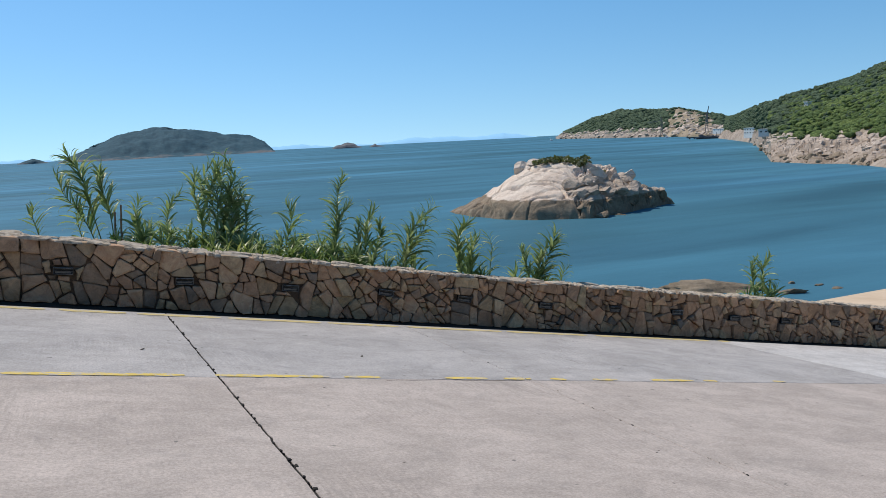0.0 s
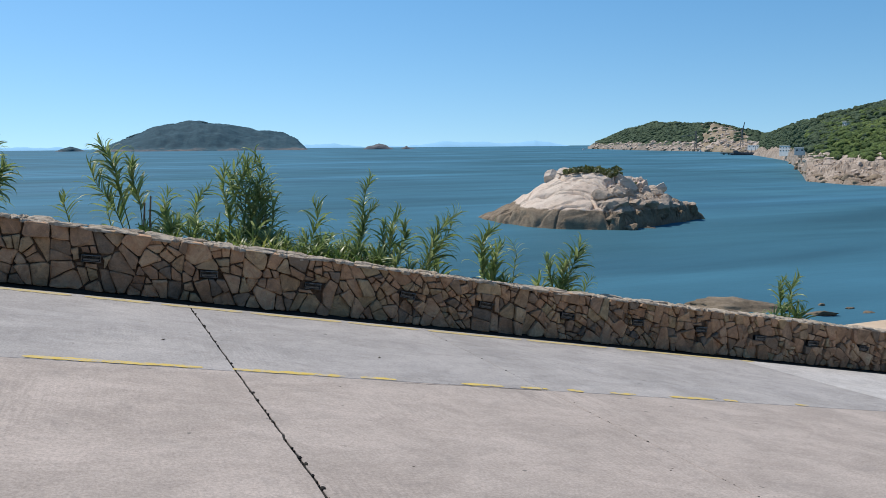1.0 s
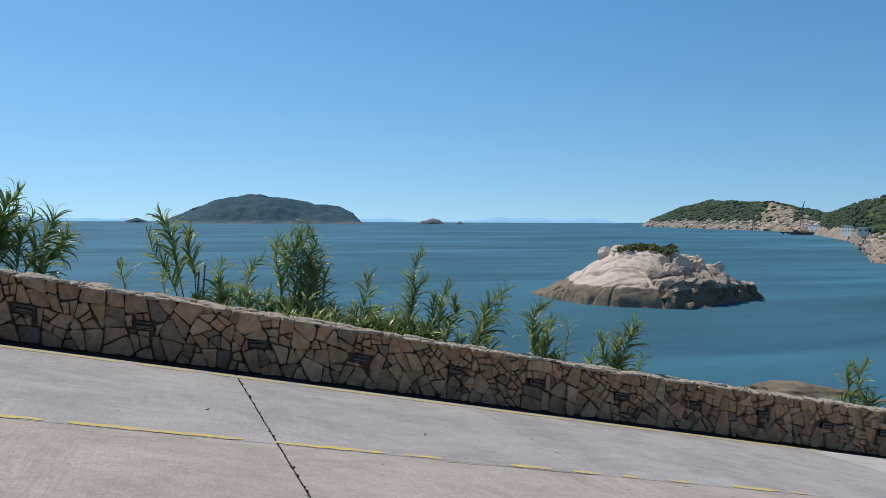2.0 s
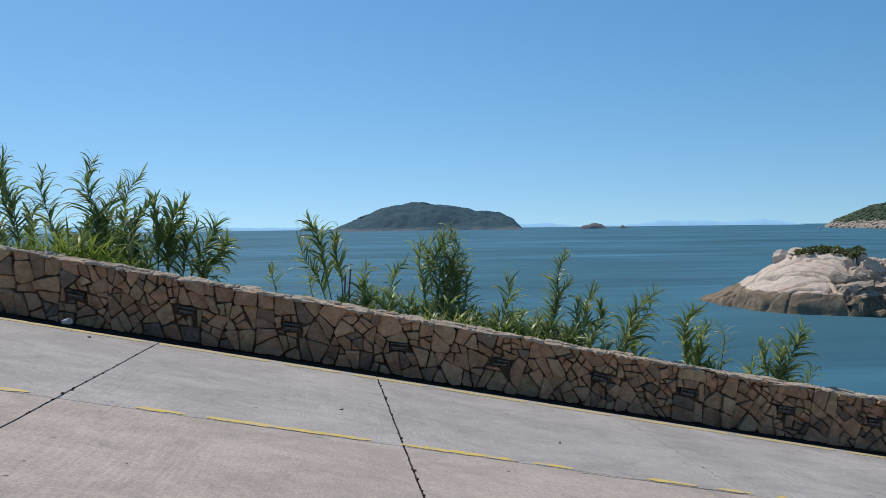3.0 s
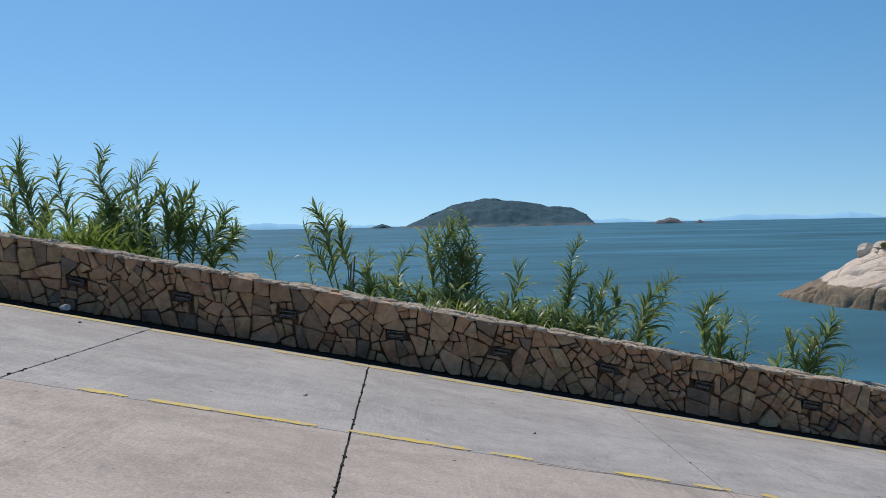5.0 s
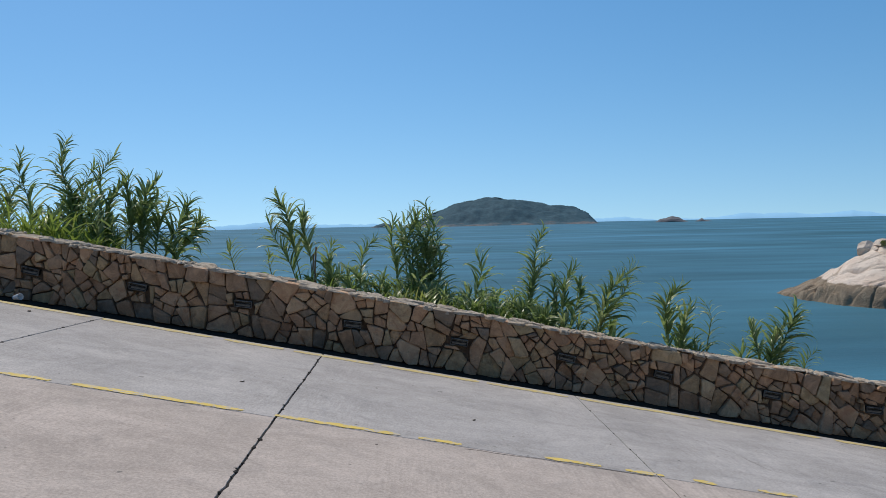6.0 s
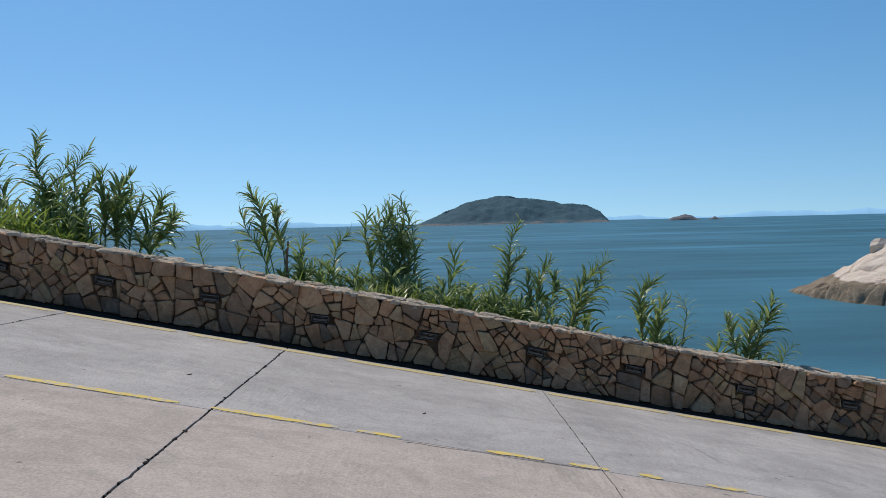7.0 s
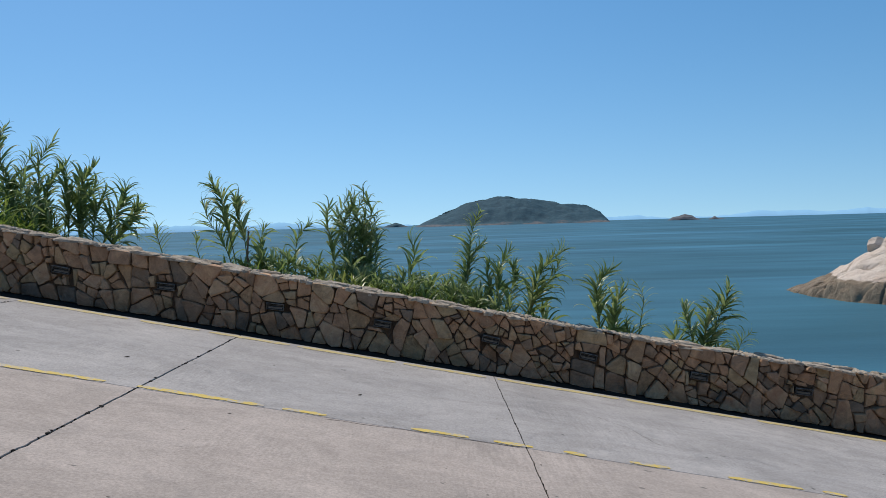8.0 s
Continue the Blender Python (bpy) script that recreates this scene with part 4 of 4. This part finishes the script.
flat_rock(66.6, 71.6, 5.6, 3.2, 0.95, 41, "broad low brown rock outcrop at the water's edge", -40)
flat_rock(71.5, 65.0, 2.2, 1.1, 0.7, 42, "low brown rock at the water's edge", -30)
flat_rock(77.2, 66.2, 0.7, 0.4, 0.25, 43, "small dark rock awash off the beach")
flat_rock(77.0, 63.6, 0.9, 0.5, 0.25, 44, "small dark rock awash off the beach")
flat_rock(75.6, 68.8, 0.5, 0.4, 0.3, 45, "small dark rock awash off the beach")


# ---- headlands and islands: slopes given by their crest seen along the compass ----
def interp(table, a):
    if a <= table[0][0]:
        return table[0][1]
    for (x0, y0), (x1, y1) in zip(table, table[1:]):
        if a <= x1:
            return y0 + (y1 - y0) * (a - x0) / (x1 - x0)
    return table[-1][1]


def hill_point(a, f, shore, crest, depth, bump, foot=0.16, rise=8.0, blocky=0.0):
    """A point of a hill: a the bearing in degrees, f from the shore (0) over the crest (1) to the back."""
    r0 = interp(shore, a)
    r = r0 + depth * f
    rim = 1.7 + math.tan(radians(interp(crest, a))) * (r0 + depth) - SEA
    up = max(0.0, rim)
    first = min(rise, up * 0.6)
    if f < foot:
        z = first * (f / foot) ** 0.7
    elif f <= 1:
        z = first + (up - first) * math.sin(math.pi / 2 * (f - foot) / (1 - foot)) ** 1.1
    else:
        z = up * (1 - (f - 1) * 1.4)
    x, y = r * math.sin(radians(a)), r * math.cos(radians(a))
    z += bump * fbm(x / (bump * 9), y / (bump * 9), 1.5, 5) * min(1, z / (bump * 2 + 1))
    if blocky and f < 0.26:
        z += (blocks_at(x, y, 0.12, blocky) + blocks_at(x + 70, y, 0.35, blocky * 0.35)) * min(1, z / 2) * min(1, (0.26 - f) / 0.06)
    return Vector((x, y, SEA - 0.4 + z))


def make_hill_mesh(name, a0, a1, na, shore, crest, depth, bump, material, rise=8.0, nf=48, blocky=0.0):
    verts, faces = [], []
    for j in range(nf + 1):
        f = 1.5 * (j / nf) ** 1.25
        for i in range(na + 1):
            verts.append(tuple(hill_point(a0 + (a1 - a0) * i / na, f, shore, crest, depth, bump, rise=rise, blocky=blocky)))
    for j in range(nf):
        for i in range(na):
            b = j * (na + 1) + i
            faces.append((b, b + 1, b + na + 2, b + na + 1))
    return raw_mesh(name, verts, faces, material, True)


def crown_field(name, spots, material, label, seed, squash=1.0):
    """Far woods: uneven crowns, each a cluster of lumps with ragged edges."""
    r = random.Random(seed)
    shapes = []
    for k in range(7):
        bm = bmesh.new()
        bmesh.ops.create_icosphere(bm, subdivisions=2, radius=1.0)
        for v in bm.verts:
            v.co *= 1 + 0.45 * noise.noise(v.co * 1.6 + Vector((k * 7, 0, 0))) + 0.55 * noise.noise(v.co * 4.4 + Vector((0, k * 5, 0)))
            v.co.z *= 0.75 * squash
        shapes.append(([v.co.copy() for v in bm.verts], [tuple(v.index for v in f.verts) for f in bm.faces]))
        bm.free()
    verts, faces = [], []
    for p, size in spots:
        vs, fs = shapes[r.randrange(7)]
        a, b = r.uniform(0, 6.28), len(verts)
        c, s = math.cos(a) * size, math.sin(a) * size
        verts += [(p.x + v.x * c - v.y * s, p.y + v.x * s + v.y * c, p.z + v.z * size) for v in vs]
        faces += [tuple(i + b for i in f) for f in fs]
    tagged(new(name, raw_mesh(name, verts, faces, material, True)), label, "woods", kind="stuff")


# the near headland
SHORE_A = [(43.2, 1200), (44.2, 1010), (45.4, 835), (46.0, 610), (46.6, 420), (49, 392), (51.3, 382), (53.4, 346), (60, 320), (75, 300)]
CREST_A = [(43.3, -0.5), (43.8, 0.05), (44.4, 0.52), (45.0, 0.78), (46.15, 1.16), (48.55, 1.80), (50.5, 2.25), (52.1, 2.66), (53.3, 3.1), (60, 5.2), (75, 7.0)]
head = new("headland", make_hill_mesh("headland", 43.3, 75, 440, SHORE_A, CREST_A, 330, 3.0, M_HILL, 10, 130, 1.6))
for p in head.data.polygons:
    if p.center.z < SEA + 13:
        p.use_smooth = False
tagged(head, "wooded green headland with a pale granite shore", "headland", kind="structure")
hr = random.Random(21)
spots, back = [], []
while len(spots) + len(back) < 12500:
    a, f = hr.uniform(43.7, 64), hr.uniform(0.13, 1.06) ** 1.2
    p = hill_point(a, f, SHORE_A, CREST_A, 330, 3.0, rise=10)
    if p.z > SEA + 12 + 6 * noise.noise(Vector((a * 2, f * 9, 0))) and not (abs(a - 46.45) < 0.9 and f < 0.24):
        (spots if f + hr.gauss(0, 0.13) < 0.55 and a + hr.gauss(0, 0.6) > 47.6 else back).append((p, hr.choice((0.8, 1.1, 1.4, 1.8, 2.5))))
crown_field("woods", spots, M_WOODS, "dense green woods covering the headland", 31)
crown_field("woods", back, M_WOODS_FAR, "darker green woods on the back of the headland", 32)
blocks = []
for k in range(420):
    a, f = hr.uniform(45.6, 60), hr.uniform(-0.01, 0.2)
    size = hr.choice((0.6, 0.9, 1.3, 1.8, 2.4))
    p = hill_point(a, max(0, f), SHORE_A, CREST_A, 330, 3.0, rise=10)
    p.z -= size * 0.3
    blocks.append((tuple(p), (size * hr.uniform(0.9, 1.5), size, size * hr.uniform(0.5, 0.9)), 900 + k))
tagged(new("shore_rocks", join_rocks("shore_rocks", blocks, M_SHORE)), "pale granite blocks along the shore of the headland", "rocks", kind="stuff")

# the far point with the quarry
SHORE_B = [(32.0, 2450), (33.5, 2200), (36.5, 1850), (39.5, 1650), (42, 1450), (46, 1300)]
CREST_B = [(32.3, -0.30), (32.6, -0.1), (33.6, 0.30), (34.9, 0.85), (36.9, 1.30), (38.2, 1.26), (39.4, 1.12), (40.7, 1.24), (42.2, 0.80), (43.4, 0.55), (46, 0.5)]
far_point = new("far_point", make_hill_mesh("far_point", 32.2, 46, 220, SHORE_B, CREST_B, 420, 5.0, M_HILL_FAR, 16))
far_point.data.materials.append(M_QUARRY)
for p in far_point.data.polygons:
    bearing = math.degrees(math.atan2(p.center.x, p.center.y))
    if abs(bearing - 41.5) < 1.5 + 0.8 * noise.noise(p.center * 0.02):
        p.material_index = 1
tagged(far_point, "green hill point with pale rocks and a bare quarry face", "headland", kind="structure")
spots = []
while len(spots) < 2400:
    a, f = hr.uniform(32.8, 43.6), hr.uniform(0.2, 1.04)
    if 40.0 < a < 43.0 and f < 0.97 and hr.random() < 0.88:
        continue
    p = hill_point(a, f, SHORE_B, CREST_B, 420, 5.0, rise=16)
    if p.z > SEA + 15 + 9 * noise.noise(Vector((a * 2.2, f * 7, 1))):
        spots.append((p, hr.uniform(3, 6)))
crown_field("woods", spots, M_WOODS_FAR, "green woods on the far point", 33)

blocks = []
for k in range(420):
    quarry = k < 70
    a, f = (hr.gauss(41.3, 0.7), hr.uniform(0.02, 0.75)) if quarry else (hr.uniform(32.6, 45), hr.uniform(0.0, 0.22))
    size = hr.choice((1.6, 2.4, 3.4, 5.0))
    p = hill_point(a, f, SHORE_B, CREST_B, 420, 5.0, rise=16)
    blocks.append((tuple(p), (size * hr.uniform(1, 1.8), size, size * hr.uniform(0.5, 1.0)), 2900 + k))
tagged(new("shore_rocks", join_rocks("shore_rocks", blocks, M_SHORE)), "pale broken rocks along the far point and its quarry", "rocks", kind="stuff")

# the island and its skerries
def island(name, a0, a1, r, crest, depth, bump, material, label, rise, na=120):
    ob = new(name, make_hill_mesh(name, a0, a1, na, [(a0, r), (a1, r)], crest, depth, bump, material, rise))
    return tagged(ob, label, "island", kind="structure")


CREST_C = [(-2.4, -0.42), (-1.95, -0.28), (-0.9, 0.15), (-0.2, 0.50), (1.9, 1.38), (3.2, 1.60), (4.4, 1.66), (6.0, 1.58), (7.2, 1.25), (8.5, 1.02), (9.3, 0.98), (10.5, 0.80), (11.3, 0.35), (12.0, -0.36), (12.4, -0.5)]
island("island", -2.4, 12.4, 2900, CREST_C, 420, 11.0, M_ISLAND, "hilly island across the bay, dark green tinted blue for haze", 9, 180)
spots = []
while len(spots) < 700:
    a, f = hr.uniform(-1.0, 11.3), hr.uniform(0.9, 1.03)
    p = hill_point(a, f, [(-2.4, 2900), (12.4, 2900)], CREST_C, 420, 11.0, rise=9)
    spots.append((p - Vector((0, 0, 1.5)), hr.uniform(3, 6.5)))
crown_field("woods", spots, M_FARWOOD, "woods along the island crest, dark green tinted blue for haze", 35, 0.45)
island("skerry", 15.9, 18.3, 2900, [(15.9, -0.42), (16.3, -0.15), (16.7, -0.10), (17.1, 0.05), (17.6, -0.06), (17.9, -0.25), (18.3, -0.42)], 60, 2.0, M_SKERRY, "small rock skerry, greyed for haze", 12, 50)
island("skerry", 18.6, 20.0, 2900, [(18.6, -0.42), (18.9, -0.24), (19.1, -0.14), (19.3, -0.28), (20.0, -0.40)], 40, 1.5, M_SKERRY, "small rock skerry, greyed for haze", 8, 40)
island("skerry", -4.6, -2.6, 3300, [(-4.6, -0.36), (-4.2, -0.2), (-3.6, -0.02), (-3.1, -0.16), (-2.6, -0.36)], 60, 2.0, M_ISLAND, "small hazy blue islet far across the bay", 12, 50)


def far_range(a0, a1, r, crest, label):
    """Pale hills on the skyline, their haze painted as blue colour with a faint glow."""
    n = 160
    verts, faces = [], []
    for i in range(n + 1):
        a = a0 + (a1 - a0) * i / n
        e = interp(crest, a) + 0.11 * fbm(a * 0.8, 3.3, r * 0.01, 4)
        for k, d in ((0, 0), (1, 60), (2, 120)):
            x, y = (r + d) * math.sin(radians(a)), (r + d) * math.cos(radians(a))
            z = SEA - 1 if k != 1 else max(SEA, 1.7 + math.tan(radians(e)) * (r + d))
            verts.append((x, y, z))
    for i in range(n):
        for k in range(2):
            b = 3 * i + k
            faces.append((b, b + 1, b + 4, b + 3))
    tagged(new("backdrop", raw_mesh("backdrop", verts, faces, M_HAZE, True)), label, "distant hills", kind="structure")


far_range(-32, -1.5, 4300, [(-32, 0.05), (-24, 0.1), (-18, 0.16), (-15, 0.0), (-12, 0.20), (-9, 0.0), (-5, -0.08), (-1.5, -0.28)], "hills on the horizon, coloured pale blue for haze")
far_range(11.5, 31, 4400, [(11.5, -0.02), (14, 0.03), (16, -0.2), (20, -0.15), (22, 0.12), (24.5, 0.10), (26, 0.0), (28.4, 0.16), (29, 0.02), (31, -0.25)], "hills on the horizon, coloured pale blue for haze")


# ---- harbour on the far shore ----
def polar(a, r, z):
    return Vector((r * math.sin(radians(a)), r * math.cos(radians(a)), z))


def house(a, r, z, w, d, h, floors, bays, label, turn=48, deep=4):
    """A flat-roofed house facing the bay, with real openings set back."""
    thing = new("house")
    p = polar(a, r, z)
    thing.matrix_basis = pose(p.x, p.y, p.z, 0, 0, -a - turn)
    tagged(thing, label, "house")
    bm = bmesh.new()
    box(bm, 0, d / 2, (h - deep) / 2, w, d, h + deep, 0.08)
    part("wall", bm, M_RENDER, thing)
    bm = bmesh.new()
    box(bm, 0, d / 2, h + 0.2, w + 0.8, d + 0.8, 0.4, 0.06)
    part("roof", bm, M_RENDER, thing)
    for f in range(floors):
        for b in range(bays):
            bm = bmesh.new()
            box(bm, -w / 2 + w * (b + 0.5) / bays, -0.02, h * (f + 0.55) / floors, min(1.6, w / bays * 0.36), 0.16, h / floors * 0.30, 0.03)
            glass = bm
            bm = bmesh.new()
            box(bm, -w / 2 + w * (b + 0.5) / bays, -0.06, h * (f + 0.55) / floors - h / floors * 0.17, min(1.9, w / bays * 0.42), 0.3, 0.14, 0.02)
            part("pane", glass, M_PANE, part("window", bm, M_RENDER, thing))


house(45.25, 850, -9.5, 15, 9, 6.0, 2, 4, "white two-storey harbour house with dark windows")
house(45.75, 860, -10.5, 9, 8, 4.0, 1, 3, "low white harbour building")
terrace = hill_point(46.45, 0.21, SHORE_A, CREST_A, 330, 3.0, rise=10)
house(46.45, math.hypot(terrace.x, terrace.y), terrace.z + 0.3, 12, 6, 3.0, 1, 4, "low pale building on the wooded slope", 8, 1.5)
house(43.3, 1240, -8, 24, 10, 3.0, 1, 3, "long pale harbour shed")
perch = hill_point(48.7, 0.5, SHORE_A, CREST_A, 330, 3.0, rise=10)
house(48.7, math.hypot(perch.x, perch.y), perch.z + 0.8, 3.2, 3, 2.6, 1, 2, "small white house among the woods")


def barge(a, r):
    """A work barge with a deckhouse and heaped gear, moored at the pier."""
    thing = new("work_barge")
    p = polar(a, r, SEA)
    thing.matrix_basis = pose(p.x, p.y, p.z, 0, 0, -a + 4)
    tagged(thing, "dark steel work barge with heaped gear at the pier", "barge")
    bm = bmesh.new()
    box(bm, 0, 0, 0.8, 48, 11, 3.2, 0.5)
    part("hull", bm, M_PANE, thing)
    bm = bmesh.new()
    box(bm, -17, 0, 4.4, 6, 6, 4.0, 0.2)
    part("deckhouse", bm, M_SKERRY, thing)
    gear = [((hr.uniform(-12, 22), hr.uniform(-3, 3), 3.0), (hr.uniform(1, 3), 1.6, hr.uniform(0.6, 2.6)), 4000 + k) for k in range(22)]
    part("gear", join_rocks("gear", gear, M_SKERRY), M_SKERRY, thing)
    for x, h in ((-6, 9), (4, 7), (9, 11), (15, 6)):
        bm = bmesh.new()
        box(bm, x, 1, 2 + h / 2, 0.5, 0.5, h, 0.05)
        part("mast", bm, M_SKERRY, thing)


barge(43.0, 1195)


def make_pier():
    pier = new("pier")
    p = polar(42.9, 1225, SEA)
    pier.matrix_basis = pose(p.x, p.y, p.z, 0, 0, -50)
    tagged(pier, "dark concrete harbour pier", "pier")
    bm = bmesh.new()
    box(bm, 0, 0, 2.4, 72, 9, 1.6, 0.1)
    part("deck", bm, M_PIER, pier)
    for i in range(10):
        bm = bmesh.new()
        box(bm, -32 + 7.1 * i, 0, 0.6, 1.6, 7.5, 2.6, 0.1)
        part("pillar", bm, M_PIER, pier)


make_pier()


def bar(bm, a, b, w):
    w *= 1.5
    a, b = Vector(a), Vector(b)
    m = Matrix.Translation((a + b) / 2) @ (b - a).to_track_quat("Z", "Y").to_matrix().to_4x4() @ Matrix.Diagonal((w, w, (b - a).length, 1))
    bmesh.ops.create_cube(bm, size=1, matrix=m)


def crane(a, r, z, mast, reach, rise, label):
    thing = new("crane")
    p = polar(a, r, z)
    thing.matrix_basis = pose(p.x, p.y, p.z, 0, 0, -a)
    tagged(thing, label, "crane")
    bm = bmesh.new()
    for sx in (-1, 1):
        for sy in (-1, 1):
            bar(bm, (sx * 2.2, sy * 2.2, -3), (sx * 0.7, sy * 0.7, mast), 0.5)
    for i in range(5):
        h0, h1 = mast * i / 5, mast * (i + 1) / 5
        w0, w1 = 2.1 - 1.4 * i / 5, 2.1 - 1.4 * (i + 1) / 5
        bar(bm, (-w0, -w0, h0), (w1, -w1, h1), 0.3)
        bar(bm, (w0, w0, h0), (-w1, w1, h1), 0.3)
    part("mast", bm, M_STEEL, thing)
    bm = bmesh.new()
    bar(bm, (0, 0, mast * 0.8), (reach, 0, mast * 0.8 + rise), 0.8)
    bar(bm, (0, 0, mast), (reach, 0, mast * 0.8 + rise + 0.6), 0.3)
    part("jib", bm, M_STEEL, thing)
    bm = bmesh.new()
    box(bm, 0, 0, mast * 0.55, 3.2, 3.2, 3, 0.2)
    part("cab", bm, M_STEEL, thing)


crane(42.55, 1320, -6, 26, 3, 16, "tall steel harbour crane with raised jib")
crane(39.56, 1640, -12, 34, -28, -4, "lattice crane with a long sloping jib")


def boat(a, r):
    thing = new("boat")
    p = polar(a, r, SEA)
    thing.matrix_basis = pose(p.x, p.y, p.z, 0, 0, 20)
    tagged(thing, "small white motor boat on the water", "boat")
    bm = bmesh.new()
    box(bm, 0, 0, 1.0, 9, 3, 2.2, 0.5)
    part("hull", bm, M_WHITE, thing)
    bm = bmesh.new()
    box(bm, -1, 0, 3.0, 3.5, 2.2, 2.2, 0.3)
    part("cabin", bm, M_WHITE, thing)


boat(31.9, 2000)
boat(39.9, 1500)


# ---- litter on the road ----
def make_cup():
    cup = new("paper_cup")
    x, y = -4.62, 10.52
    cup.matrix_basis = pose(x, y, road_z(x, y) + 0.045, 82, 20, 65)
    tagged(cup, "crushed white paper cup lying by the wall foot", "litter")
    bm = bmesh.new()
    n = 16
    rings = []
    for rad, z in ((0.030, -0.06), (0.045, 0.06), (0.041, 0.06), (0.027, -0.055)):
        rings.append([bm.verts.new((rad * math.cos(6.283 * i / n) * (1 + 0.1 * math.sin(3 * i)), rad * math.sin(6.283 * i / n), z)) for i in range(n)])
    for ra, rb in zip(rings, rings[1:]):
        for i in range(n):
            bm.faces.new((ra[i], ra[(i + 1) % n], rb[(i + 1) % n], rb[i]))
    bm.faces.new(rings[0][::-1])
    part("cup", bm, M_WHITE, cup, smooth=True)


make_cup()


def chip(x, y, size, seed):
    ob = new("dry_leaf", boulder_mesh("dry_leaf", (size, size * 0.35, size * 0.18), seed, M_TWIG, 0.4, 5, 2))
    ob.matrix_basis = pose(x, y, road_z(x, y) + size * 0.1, 0, 0, seed * 37 % 180)
    tagged(ob, "dry brown leaf scrap on the concrete", "litter", group="scraps on the road")


chip(-0.99, 7.69, 0.03, 1)
chip(1.26, 7.70, 0.032, 2)
chip(-4.1, 9.8, 0.05, 3)
for k in range(22):
    chip(rng.uniform(-5, 7), rng.uniform(2.6, 9.8), rng.uniform(0.006, 0.016), 10 + k)


# ---- the wall's stones, cap stones last ----
cells = stone_cells(-7.6, 15.2)
cells.sort(key=lambda c: abs(sum(p[0] for p in c) / len(c) - 3.0))
for poly in cells[:310]:
    me, place = stone_mesh(poly)
    if me:
        part("stone", me, M_STONE, WALL).location = place
rest_v, rest_f = [], []
for poly in cells[310:]:
    me, place = stone_mesh(poly)
    if me:
        b = len(rest_v)
        rest_v += [tuple(v.co + Vector(place)) for v in me.vertices]
        rest_f += [tuple(i + b for i in p.vertices) for p in me.polygons]
        bpy.data.meshes.remove(me)
if rest_v:
    tagged(part("stones", raw_mesh("stones", rest_v, rest_f, M_STONES), M_STONES, WALL), kind="stuff")


def cap_mesh(length, depth, thick, seed):
    """A rough flat cap stone with broken edges."""
    r = random.Random(seed)
    n = 14
    ring = []
    for i in range(n):
        a = 2 * math.pi * i / n
        k = 1 / max(abs(math.cos(a)), abs(math.sin(a))) ** 0.85
        ring.append((math.cos(a) * length / 2 * k * r.uniform(0.84, 1.06), math.sin(a) * depth / 2 * k * r.uniform(0.80, 1.08)))
    verts = []
    for s, z in ((1.0, -thick), (1.0, -0.014), (0.88, 0.0), (0.5, 0.006)):
        verts += [(x * s, y * s, z + r.uniform(-0.011, 0.011)) for x, y in ring]
    faces = [(q * n + i, q * n + (i + 1) % n, (q + 1) * n + (i + 1) % n, (q + 1) * n + i) for q in range(3) for i in range(n)]
    faces.append(tuple(range(3 * n, 4 * n)))
    return raw_mesh("cap_stone", verts, faces, M_CAP)


x = -14.5
k = 0
while x < 26:
    length = rng.choice((0.10, 0.16, 0.22, 0.30, 0.42))
    for row in (0, 1):
        depth = rng.uniform(0.22, 0.27)
        y = FACE + 0.10 + 0.22 * row + rng.uniform(-0.025, 0.015)
        lx = x + length / 2 + (0.07 if row else 0)
        ob = part("cap_stone", cap_mesh(length * 1.08, depth, rng.uniform(0.022, 0.045), k), M_CAP, WALL)
        ob.matrix_basis = pose(lx, y, wall_top(lx) + rng.uniform(-0.024, 0.012), rng.uniform(-6, 6), math.degrees(math.atan(0.195)) + rng.uniform(-4, 4), rng.uniform(-14, 14))
        k += 1
    x += length
